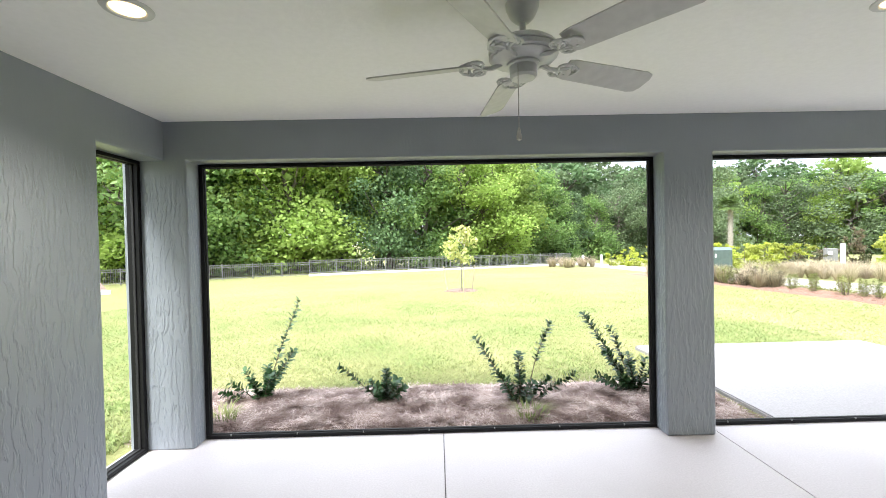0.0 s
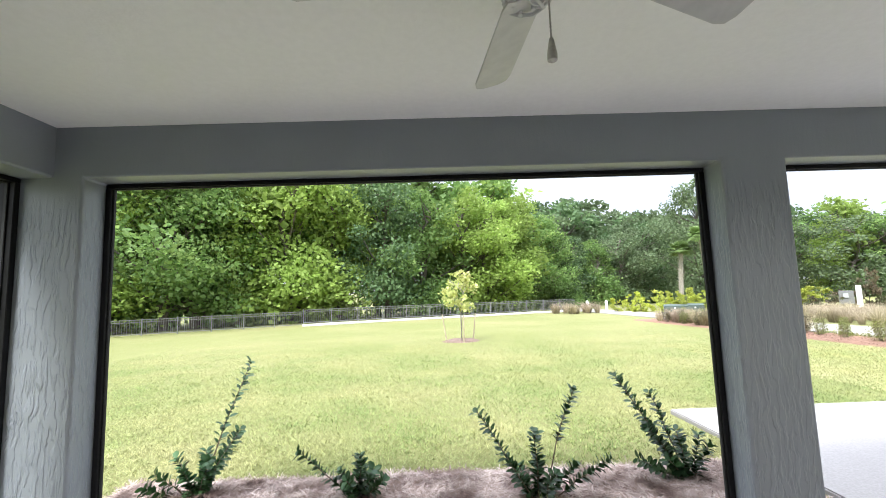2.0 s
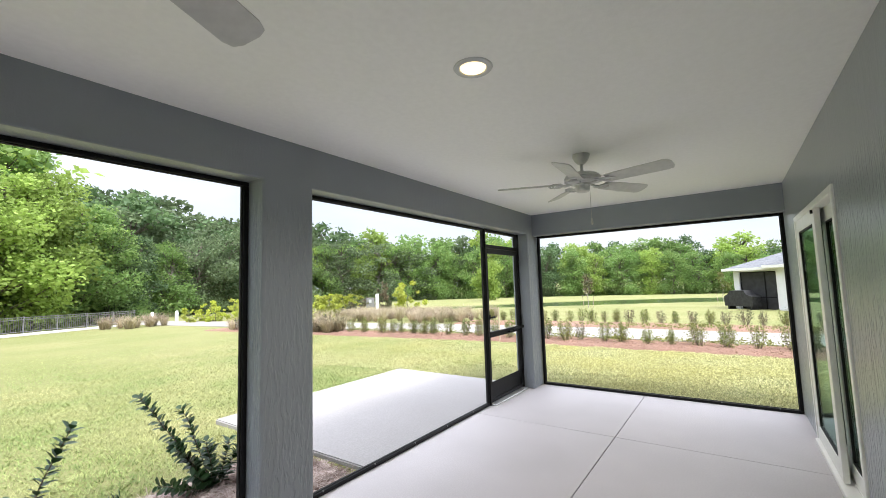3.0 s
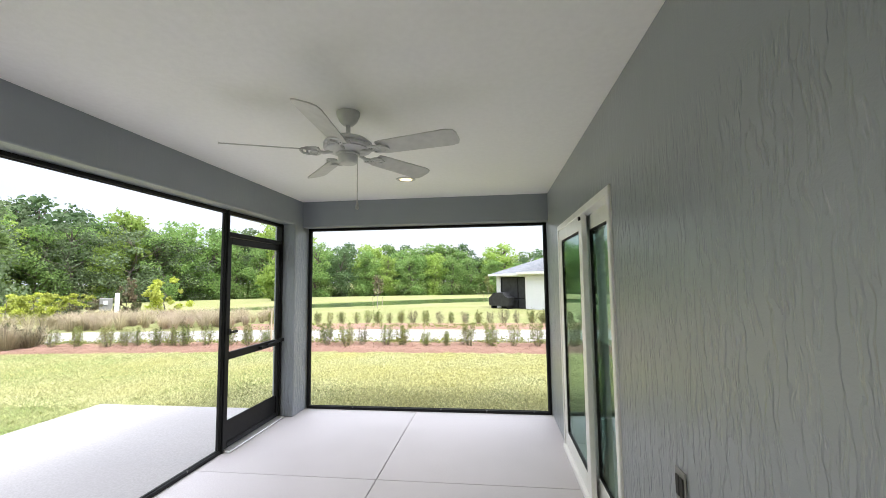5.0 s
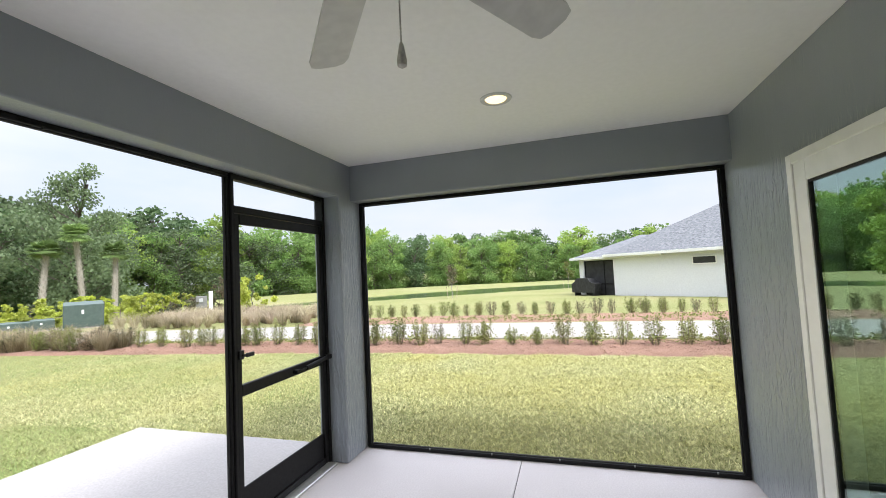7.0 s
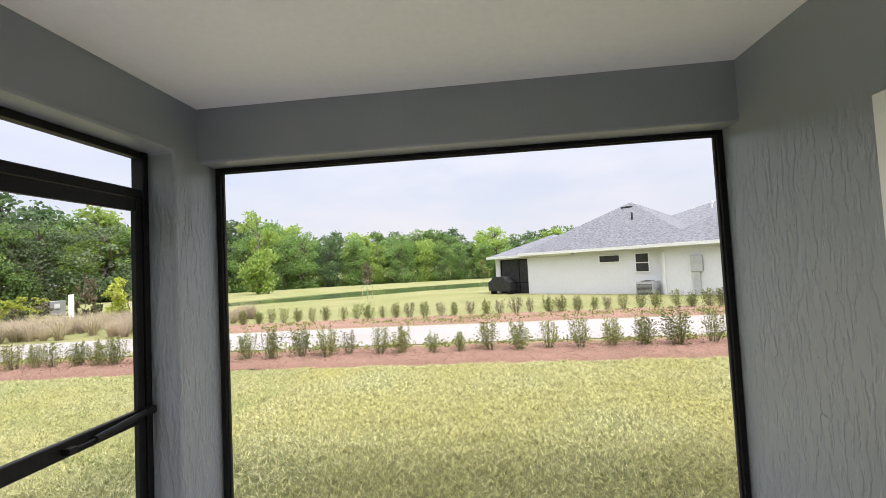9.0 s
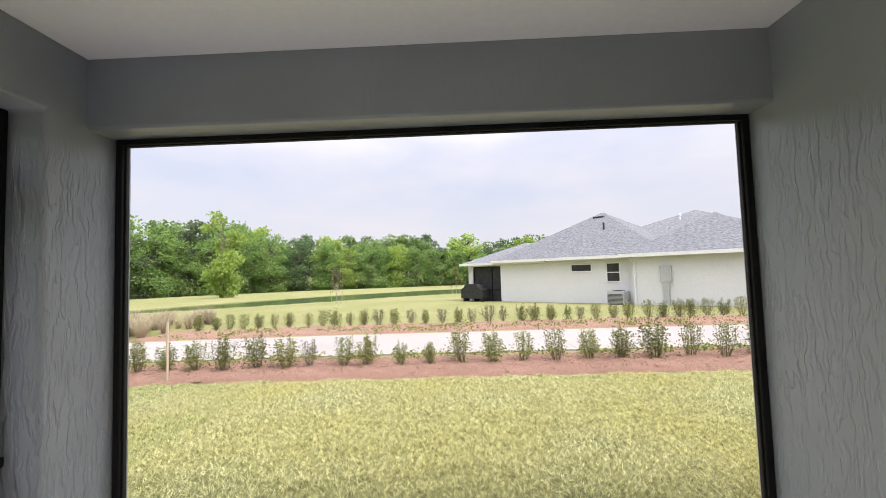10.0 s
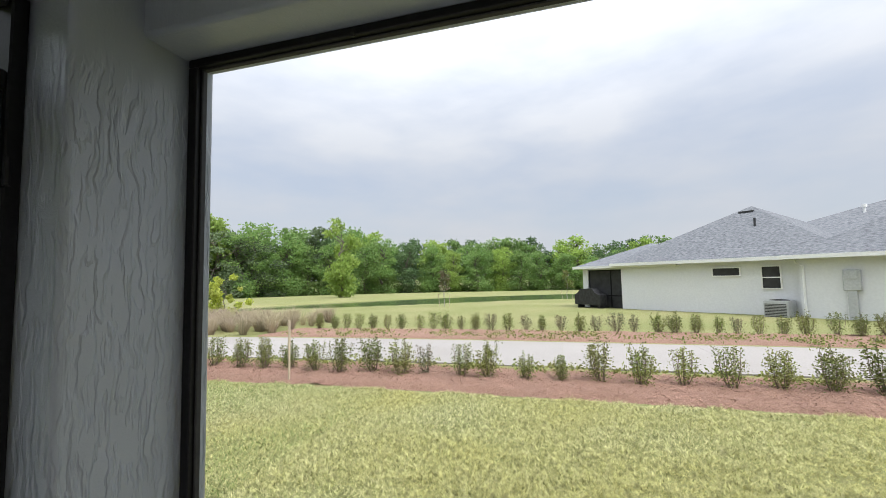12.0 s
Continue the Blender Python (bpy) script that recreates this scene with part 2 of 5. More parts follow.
RED_MULCH = surface("red_mulch", (0.17, 0.09, 0.062), (0.30, 0.18, 0.13), 45, 0.95, bump=1.0, bump_scale=60, big=(0.24, 0.13, 0.085), big_scale=1.6, dist=0.03)
CHIP = leaves("mulch_chip", (0.15, 0.08, 0.055), (0.37, 0.23, 0.17), (0.19, 0.115, 0.08), 0.9, 0.0, 1.2)
BARK = surface("bark", (0.085, 0.07, 0.055), (0.17, 0.145, 0.12), 9, 0.9, bump=0.9, bump_scale=14, stretch=(1, 1, 0.25), dist=0.05)
PALE_BARK = surface("pale_bark", (0.27, 0.24, 0.20), (0.40, 0.37, 0.32), 14, 0.9, bump=0.8, bump_scale=22, stretch=(1, 1, 0.5), dist=0.04)
LEAF_MID = leaves("oak_leaf", (0.115, 0.21, 0.055), (0.30, 0.41, 0.13), (0.175, 0.285, 0.085), 0.5, 0.5, 0.3)
LEAF_LIGHT = leaves("spring_leaf", (0.22, 0.32, 0.06), (0.38, 0.49, 0.13), (0.28, 0.39, 0.09), 0.5, 0.5, 0.3)
LEAF_DARK = leaves("evergreen_leaf", (0.07, 0.125, 0.05), (0.18, 0.26, 0.11), (0.085, 0.145, 0.06), 0.5, 0.4, 0.3)
LEAF_GREY = leaves("grey_oak_leaf", (0.095, 0.135, 0.065), (0.18, 0.235, 0.115), (0.125, 0.17, 0.085), 0.55, 0.4, 0.25)
LEAF_HOLLY = leaves("holly_leaf", (0.018, 0.05, 0.018), (0.055, 0.11, 0.04), None, 0.3, 0.15)
LEAF_HEDGE = leaves("hedge_leaf", (0.07, 0.105, 0.025), (0.24, 0.275, 0.075), (0.19, 0.195, 0.06), 0.45, 0.3, 1.4)
LEAF_RUSSET = leaves("russet_leaf", (0.10, 0.075, 0.05), (0.19, 0.155, 0.095), (0.08, 0.105, 0.045), 0.5, 0.3, 2.0)
LEAF_YELLOW = leaves("yellow_shrub_leaf", (0.28, 0.34, 0.04), (0.50, 0.54, 0.09), (0.34, 0.37, 0.09), 0.5, 0.4, 0.8)
LEAF_SAP = leaves("sapling_leaf", (0.36, 0.42, 0.11), (0.58, 0.60, 0.24), (0.52, 0.50, 0.2), 0.5, 0.4, 1.5)
PALM_LEAF = leaves("palm_frond", (0.09, 0.16, 0.045), (0.25, 0.34, 0.11), (0.17, 0.25, 0.08), 0.5, 0.3, 0.7)
PLUME = leaves("fountain_grass", (0.27, 0.24, 0.13), (0.52, 0.45, 0.31), (0.40, 0.32, 0.25), 0.7, 0.4, 0.6)
TWIG = surface("twig", (0.12, 0.09, 0.065), (0.2, 0.155, 0.11), 30, 0.85)
WATER = surface("pond_water", (0.06, 0.085, 0.035), (0.085, 0.115, 0.05), 0.4, 0.08, bump=0.15, bump_scale=2.5, dist=0.05)
STUCCO_W = surface("white_stucco", (0.70, 0.705, 0.72), (0.75, 0.755, 0.77), 12, 0.85, bump=0.12, bump_scale=50, big=(0.67, 0.675, 0.69), big_scale=0.5)
SHINGLE = surface("grey_shingle", (0.06, 0.065, 0.075), (0.20, 0.205, 0.215), 7, 0.9, bump=0.7, bump_scale=30, stretch=(1, 1, 2.5), spread=(0.3, 0.7), big=(0.13, 0.135, 0.145), big_scale=0.8, dist=0.03, per_piece=0.1)
DARK = surface("dark_screen", (0.018, 0.018, 0.02), (0.035, 0.035, 0.037), 3, 0.6)
COVER = surface("black_cover", (0.012, 0.012, 0.013), (0.03, 0.03, 0.032), 7, 0.6, bump=0.5, bump_scale=9, dist=0.03)
UTIL = surface("utility_green", (0.055, 0.085, 0.075), (0.075, 0.105, 0.095), 5, 0.5, big=(0.09, 0.11, 0.095), big_scale=1.5)
GREYMET = surface("grey_metal", (0.42, 0.43, 0.43), (0.50, 0.51, 0.51), 15, 0.5, big=(0.36, 0.37, 0.37), big_scale=3)
FENCE = surface("bronze_fence", (0.16, 0.16, 0.15), (0.22, 0.22, 0.21), 20, 0.5)
WOOD = surface("stake_wood", (0.36, 0.29, 0.2), (0.5, 0.42, 0.31), 25, 0.85, stretch=(1, 1, 0.19), bump=0.3, bump_scale=60)
CURB = surface("pale_curb", (0.6, 0.585, 0.57), (0.7, 0.68, 0.66), 15, 0.85, bump=0.3, bump_scale=40)
ROOM = surface("room_paint", (0.30, 0.29, 0.275), (0.34, 0.33, 0.315), 5, 0.8)
ROOM_FLOOR = surface("room_floor", (0.22, 0.19, 0.16), (0.30, 0.265, 0.225), 3, 0.45, stretch=(1, 8, 1))
LAMP = glow("lamp_diffuser", (1.0, 0.72, 0.34), 1.0)
GLASS, gn, gl, gp = shader("door_glass")        # coated pane: a strong greenish reflection over a dim view indoors
g_mir, g_clear, g_mix = gn.new("ShaderNodeBsdfGlossy"), gn.new("ShaderNodeBsdfTransparent"), gn.new("ShaderNodeMixShader")
g_mir.inputs["Color"].default_value, g_mir.inputs["Roughness"].default_value = (0.66, 0.82, 0.76, 1), 0.0
g_clear.inputs["Color"].default_value = (0.85, 0.95, 0.92, 1)
g_mix.inputs[0].default_value = 0.33
gl.new(g_clear.outputs[0], g_mix.inputs[1])
gl.new(g_mir.outputs[0], g_mix.inputs[2])
gl.new(g_mix.outputs[0], gn["Material Output"].inputs["Surface"])

# ---- building helpers ----
def box(bm, x0, x1, y0, y1, z0, z1, m=None):
    c = Matrix.Translation(((x0 + x1) / 2, (y0 + y1) / 2, (z0 + z1) / 2)) @ Matrix.Diagonal((x1 - x0, y1 - y0, z1 - z0, 1))
    return bmesh.ops.create_cube(bm, size=1, matrix=(m or Matrix()) @ c)["verts"]


def rounded(bm, r=0.004, seg=1):
    bmesh.ops.bevel(bm, geom=[e for e in bm.edges if e.calc_face_angle(0) > 0.6], offset=r, segments=seg, affect="EDGES", clamp_overlap=True)


def rod(bm, a, b, r0, r1=None, seg=8):
    a, b = Vector(a), Vector(b)
    d = b - a
    m = Matrix.Translation((a + b) / 2) @ d.to_track_quat("Z", "Y").to_matrix().to_4x4()
    bmesh.ops.create_cone(bm, cap_ends=True, segments=seg, radius1=r0, radius2=r0 if r1 is None else r1, depth=d.length, matrix=m)


def lathe(bm, profile, m=None, seg=24):
    """A turned body from (radius, height) pairs."""
    rings = []
    for r, z in profile:
        rings.append([bm.verts.new((m or Matrix()) @ Vector((r * math.cos(2 * math.pi * i / seg), r * math.sin(2 * math.pi * i / seg), z))) for i in range(seg)])
    for p, q in zip(rings, rings[1:]):
        for i in range(seg):
            bm.faces.new((p[i], p[(i + 1) % seg], q[(i + 1) % seg], q[i]))
    bm.faces.new(rings[0][::-1])
    bm.faces.new(rings[-1])


def tube(bm, pts, r, seg=6, taper=1.0):
    """A bent round bar through pts."""
    pts = [Vector(p) for p in pts]
    rings = []
    for i, p in enumerate(pts):
        d = (pts[min(i + 1, len(pts) - 1)] - pts[max(i - 1, 0)]).normalized()
        u = d.orthogonal().normalized() if abs(d.z) > 0.98 else d.cross(Vector((0, 0, 1))).normalized()
        v = d.cross(u)
        rr = r * (1 + (taper - 1) * i / (len(pts) - 1))
        rings.append([bm.verts.new(p + rr * (math.cos(2 * math.pi * k / seg) * u + math.sin(2 * math.pi * k / seg) * v)) for k in range(seg)])
    for a, b in zip(rings, rings[1:]):
        for k in range(seg):
            bm.faces.new((a[k], a[(k + 1) % seg], b[(k + 1) % seg], b[k]))
    bm.faces.new(rings[0][::-1])
    bm.faces.new(rings[-1])


def mesh_of(bm, name, material, smooth=None):
    bmesh.ops.recalc_face_normals(bm, faces=bm.faces)
    me = bpy.data.meshes.new(name)
    bm.to_mesh(me)
    bm.free()
    me.materials.append(material)
    if smooth is not None:
        me.shade_smooth()
        me.set_sharp_from_angle(angle=radians(smooth))
    return me


def solid(name, bm, material, smooth=None):
    return new(name, mesh_of(bm, name, material, smooth))


def part(name, bm, material, parent, label="", smooth=None):
    ob = solid(name, bm, material, smooth)
    ob.parent = parent
    if label:
        ob["label"] = label
    return ob


def np_mesh(name, verts, faces, material):
    """A mesh from arrays, all faces with the same number of corners."""
    me = bpy.data.meshes.new(name)
    k = faces.shape[1]
    me.vertices.add(len(verts))
    me.vertices.foreach_set("co", np.ascontiguousarray(verts, dtype=np.float32).ravel())
    me.loops.add(faces.size)
    me.loops.foreach_set("vertex_index", np.ascontiguousarray(faces, dtype=np.int32).ravel())
    me.polygons.add(len(faces))
    me.polygons.foreach_set("loop_start", np.arange(0, faces.size, k, dtype=np.int32))
    me.materials.append(material)
    me.update()
    me.validate()
    return me


def leaf_quads(rng, centres, size, aspect=0.55, up=0.3, fold=0.25):
    """A pointed leaf (two triangles, folded at the rib) at each centre, turned at random."""
    n = len(centres)
    d = rng.normal(size=(n, 3))
    d[:, 2] -= 0.2
    d /= np.linalg.norm(d, axis=1)[:, None]
    w = rng.normal(size=(n, 3))
    w[:, 2] *= 1 - up
    w = np.cross(d, w)
    w /= np.linalg.norm(w, axis=1)[:, None] + 1e-9
    nn = np.cross(d, w)
    s = (size * rng.uniform(0.6, 1.3, n))[:, None]
    v = np.stack([centres - d * s * 0.5, centres + w * s * aspect * 0.5 + nn * s * fold * 0.3, centres + d * s * 0.5, centres - w * s * aspect * 0.5 + nn * s * fold * 0.3], axis=1).reshape(-1, 3)
    i = np.arange(n)[:, None] * 4
    f = np.concatenate([i + np.array([[0, 1, 2]]), i + np.array([[0, 2, 3]])], axis=1).reshape(-1, 3)
    return v, f


def grid_wall(name, axis, face, back, us, zs, holes, material, label):
    """A wall with thickness between face and back; us and zs are the cuts, holes the cells (i, j) left open."""
    bm = bmesh.new()
    seen = {}

    def vert(u, d, z):
        key = (round(u, 4), round(d, 4), round(z, 4))
        if key not in seen:
            seen[key] = bm.verts.new((u, d, z) if axis == "y" else (d, u, z))
        return seen[key]
    full = {(i, j) for i in range(len(us) - 1) for j in range(len(zs) - 1)} - set(holes)
    for i, j in full:
        a, b, c, d = us[i], us[i + 1], zs[j], zs[j + 1]
        for dep in (face, back):
            bm.faces.new((vert(a, dep, c), vert(b, dep, c), vert(b, dep, d), vert(a, dep, d)))
        for (di, dj), (p, q) in (((-1, 0), ((a, c), (a, d))), ((1, 0), ((b, c), (b, d))), ((0, -1), ((a, c), (b, c))), ((0, 1), ((a, d), (b, d)))):
            if (i + di, j + dj) not in full:
                bm.faces.new((vert(p[0], face, p[1]), vert(q[0], face, q[1]), vert(q[0], back, q[1]), vert(p[0], back, p[1])))
    ob = tagged(solid(name, bm, material, 40), label, "wall", kind="structure")
    bv = ob.modifiers.new("worn_edge", "BEVEL")
    bv.width, bv.segments, bv.limit_method, bv.angle_limit = 0.014, 3, "ANGLE", radians(40)
    return ob


def empty(name, x=0, y=0, z=0, rz=0.0):
    e = new(name)
    e.matrix_world = pose(x, y, z, 0, 0, rz)
    e.empty_display_size = 0.1
    return e

# ---- the porch ----
X0, X1, Y0, Y1, H, HEAD, HEAD_E = -2.11, 6.0, 0.16, 3.075, 2.495, 2.203, 2.184
grid_wall("wall_north", "y", Y1, 3.33, [-2.425, -1.945, 1.705, 2.085, 5.82, 6.25], [0, HEAD, 2.8], [(1, 0), (3, 0)], WALL, "blue-grey painted stucco wall with two wide screened openings")
grid_wall("wall_west", "x", X0, -2.42, [Y0 - 0.05, 2.47, Y1, Y1 + 0.05], [0, HEAD, 2.79], [(1, 0), (2, 0)], WALL, "blue-grey painted stucco wall with a narrow screened opening")
grid_wall("wall_east", "x", X1, 6.245, [Y0 - 0.05, Y1 + 0.05], [HEAD_E, 2.79], [], WALL, "blue-grey painted stucco beam over a wide screened opening")
grid_wall("wall_south", "y", Y0, -0.03, [-2.425, -1.5, 1.885, 3.55, 5.30, 6.25], [0, 2.02, 2.8], [(1, 0), (3, 0)], WALL, "blue-grey trowelled stucco house wall with two glazed doors")

bm = bmesh.new()
box(bm, X0 + 0.001, X1 - 0.001, Y0 + 0.001, Y1 - 0.001, H, H + 0.05)
tagged(solid("ceiling", bm, CEIL), "white painted porch ceiling with faint texture", "ceiling", kind="structure")
bm = bmesh.new()
box(bm, -2.6, 6.4, -6.5, 3.45, 2.8, 2.9)
tagged(solid("roof", bm, SHINGLE), "grey shingled roof slab over porch and house", "roof", kind="structure")

# floor slab and its panels between the sawn joints
bm = bmesh.new()
box(bm, -2.44, 6.24, -0.02, 3.32, -0.25, -0.012)
floor = tagged(solid("floor", bm, JOINT), "pale painted concrete porch floor with sawn joints", "floor", kind="structure")
cuts_x, cuts_y, gap = [-2.44, -0.037, 2.133, 4.49, 6.24], [-0.02, 1.715, 3.32], 0.003
for i in range(4):
    for j in range(2):
        bm = bmesh.new()
        box(bm, cuts_x[i] + gap, cuts_x[i + 1] - gap, cuts_y[j] + gap, cuts_y[j + 1] - gap, -0.011, 0.0)
        rounded(bm, 0.002)
        part("slab_panel", bm, FLOOR, floor)

# the rooms behind the glazed doors
bm = bmesh.new()
for x0, x1, y0, y1, z0, z1 in ((-2.45, -2.3, -6.4, -0.031, 0, 2.8), (6.1, 6.25, -6.4, -0.031, 0, 2.8), (-2.299, 6.099, -6.4, -6.25, 0, 2.8), (-2.299, 6.099, -6.249, -0.031, 2.6, 2.75), (2.8, 2.92, -6.249, -0.031, 0.001, 2.599)):
    box(bm, x0, x1, y0, y1, z0, z1)
tagged(solid("wall_room", bm, ROOM), "plain grey painted walls of the dim rooms indoors", "wall", kind="structure")
bm = bmesh.new()
box(bm, -2.44, 6.24, -6.4, -0.021, -0.2, 0.0)
tagged(solid("floor_room", bm, ROOM_FLOOR), "dark wood-look floor of the rooms indoors", "floor", kind="structure")


# ---- screened openings ----
def screen_window(name, axis, d, u0, u1, z0, z1, label, t=0.045, wr=0.032):
    """A dark aluminium screen frame in an opening: stiles, rails, spline lips and screws. axis: the direction of its width."""
    w = wr
    root = tagged(empty(name, *((u0, d, z0) if axis == "x" else (d, u0, z0))), label, "window screen", kind="structure")

    def bar(n, a0, a1, b0, b1, dd=0.0, tt=t, mtl=BRONZE):
        bm = bmesh.new()
        if axis == "x":
            box(bm, a0 - u0, a1 - u0, dd - tt / 2, dd + tt / 2, b0 - z0, b1 - z0)
        else:
            box(bm, dd - tt / 2, dd + tt / 2, a0 - u0, a1 - u0, b0 - z0, b1 - z0)
        rounded(bm, 0.003)
        return part(n, bm, mtl, root)
    sill = bar("bottom_rail", u0, u1, z0, z0 + 0.03)
    head = bar("top_rail", u0, u1, z1 - 0.026, z1)
    left = bar("stile", u0, u0 + w, z0 + 0.03, z1 - 0.026)
    right = bar("stile", u1 - wr, u1, z0 + 0.03, z1 - 0.026)
    bar("spline", u0 + w, u0 + w + 0.009, z0 + 0.034, z1 - 0.03, 0.004, 0.02, RUBBER)
    bar("spline", u1 - wr - 0.009, u1 - wr, z0 + 0.034, z1 - 0.03, 0.004, 0.02, RUBBER)
    bar("spline", u0 + w, u1 - wr, z1 - 0.032, z1 - 0.026, 0.004, 0.02, RUBBER)
    bar("spline", u0 + w, u1 - wr, z0 + 0.03, z0 + 0.038, 0.004, 0.02, RUBBER)
    side = -1 if (axis == "x" or d > 0) else 1
    k = 0.2
    while k < u1 - u0 - 0.1:
        for zz in (z0 + 0.03, z1 - 0.026):
            bm = bmesh.new()
            p = Vector((k, side * (t / 2 - 0.001), zz - z0)) if axis == "x" else Vector((side * (t / 2 - 0.001), k, zz - z0))
            box(bm, p.x - 0.005, p.x + 0.005, p.y - 0.005, p.y + 0.005, p.z - 0.006, p.z + 0.006)
            part("clip", bm, FENCE if zz == z0 + 0.03 else RUBBER, root)
        k += 0.53
    return root


WIN = "black aluminium frame round a wide insect screen"
screen_window("window_1", "x", 3.255, -1.943, 1.703, 0.001, HEAD - 0.001, WIN)
screen_window("window_2", "x", 3.255, 2.087, 4.809, 0.001, HEAD - 0.001, WIN + " beside the screen door", wr=0.014)
screen_window("window_3", "y", 6.16, Y0 + 0.004, Y1 - 0.01, 0.001, HEAD_E - 0.001, WIN + " facing the hedge")
screen_window("window_4", "y", -2.33, 2.472, Y1 - 0.003, 0.001, HEAD - 0.001, "narrow black aluminium screen frame", 0.09)


# ---- screen door with its transom ----
def screen_door():
    x0, x1, y = 4.81, 5.818, 3.255
    root = tagged(empty("screen_door", x0, y, 0), "closed black aluminium screen door with kick plate and transom", "door")

    def bar(n, a0, a1, b0, b1, t=0.05, dy=0.0, mtl=BRONZE, r=0.004, label=""):
        bm = bmesh.new()
        box(bm, a0 - x0, a1 - x0, dy - t / 2, dy + t / 2, b0, b1)
        rounded(bm, r)
        return part(n, bm, mtl, root, label)
    bar("post", x0, x0 + 0.026, 0.001, HEAD - 0.002, 0.07)
    bar("post", x1 - 0.035, x1, 0.001, HEAD - 0.002, 0.07)
    bar("header", x0 + 0.026, x1 - 0.035, HEAD - 0.037, HEAD - 0.002)
    bar("transom_rail", x0 + 0.026, x1 - 0.035, 1.955, 2.0, 0.06)
    a, b = x0 + 0.028, x1 - 0.037
    bar("door_stile", a, a + 0.042, 0.025, 1.95, 0.03, -0.012)
    bar("door_stile", b - 0.042, b, 0.025, 1.95, 0.03, -0.012)
    bar("door_rail", a + 0.042, b - 0.042, 1.885, 1.95, 0.03, -0.012)
    bar("door_rail", a + 0.042, b - 0.042, 0.815, 0.885, 0.03, -0.012)
    bar("door_rail", a + 0.042, b - 0.042, 0.025, 0.07, 0.03, -0.012)
    bar("kick_plate", a + 0.042, b - 0.042, 0.07, 0.265, 0.012, -0.006)
    bar("threshold", x0 + 0.02, x1 - 0.02, 0.0005, 0.02, 0.1, -0.045, ALU, 0.006, "bare aluminium threshold strip")
    bm = bmesh.new()
    rod(bm, (b - x0 - 0.01, -0.055, 0.872), (b - x0 - 0.30, -0.055, 0.85), 0.016, 0.016, 10)
    rod(bm, (b - x0 - 0.30, -0.055, 0.85), (b - x0 - 0.40, -0.05, 0.845), 0.007, 0.007, 8)
    box(bm, b - x0 - 0.03, b - x0 + 0.02, -0.07, -0.02, 0.855, 0.89)
    box(bm, b - x0 - 0.42, b - x0 - 0.385, -0.065, -0.02, 0.835, 0.86)
    part("closer", bm, BRONZE, root, "black pneumatic door closer", 40)
    bm = bmesh.new()
    box(bm, a - x0 + 0.01, a - x0 + 0.05, -0.04, -0.026, 1.045, 1.1)
    rod(bm, (a - x0 + 0.03, -0.04, 1.07), (a - x0 + 0.03, -0.075, 1.07), 0.008)
    box(bm, a - x0 + 0.022, a - x0 + 0.085, -0.085, -0.07, 1.06, 1.085)
    rounded(bm, 0.003)
    part("handle", bm, RUBBER, root, "small black lever handle")
    for z in (0.25, 1.0, 1.75):
        bm = bmesh.new()
        rod(bm, (b - x0 + 0.005, -0.04, z - 0.035), (b - x0 + 0.005, -0.04, z + 0.035), 0.008, 0.008, 8)
        part("hinge", bm, BRONZE, root)
    return root


screen_door()


# ---- sliding glass doors ----
def pane_frame(n, root, x0, x1, y, z0, z1, ox, stile=0.105, t=0.036, handle=False):
    """One framed glass panel of a sliding door."""
    bm = bmesh.new()
    for a0, a1, b0, b1 in ((x0, x0 + stile, z0, z1), (x1 - stile, x1, z0, z1), (x0 + stile, x1 - stile, z1 - stile, z1), (x0 + stile, x1 - stile, z0, z0 + stile + 0.02)):
        box(bm, a0 - ox, a1 - ox, y - t / 2, y + t / 2, b0, b1)
    rounded(bm, 0.003)
    leaf = part(n, bm, VINYL, root)
    bm = bmesh.new()
    for a0, a1, b0, b1 in ((x0 + stile, x0 + stile + 0.012, z0 + stile + 0.02, z1 - stile), (x1 - stile - 0.012, x1 - stile, z0 + stile + 0.02, z1 - stile), (x0 + stile + 0.012, x1 - stile - 0.012, z1 - stile - 0.012, z1 - stile), (x0 + stile + 0.012, x1 - stile - 0.012, z0 + stile + 0.02, z0 + stile + 0.032)):
        box(bm, a0 - ox, a1 - ox, y - 0.012, y + 0.012, b0, b1)
    part("gasket", bm, RUBBER, leaf)
    bm = bmesh.new()
    box(bm, x0 + stile + 0.002 - ox, x1 - stile - 0.002 - ox, y - 0.004, y + 0.004, z0 + stile + 0.022, z1 - stile - 0.002)
    g = part("glass", bm, GLASS, leaf, "greenish reflecting door glass")
    g.visible_shadow = False
    if handle:
        bm = bmesh.new()
        box(bm, x0 + 0.02 - ox, x0 + 0.05 - ox, y + t / 2, y + t / 2 + 0.035, 0.92, 1.16)
        rounded(bm, 0.008, 2)
        part("handle", bm, VINYL, leaf)


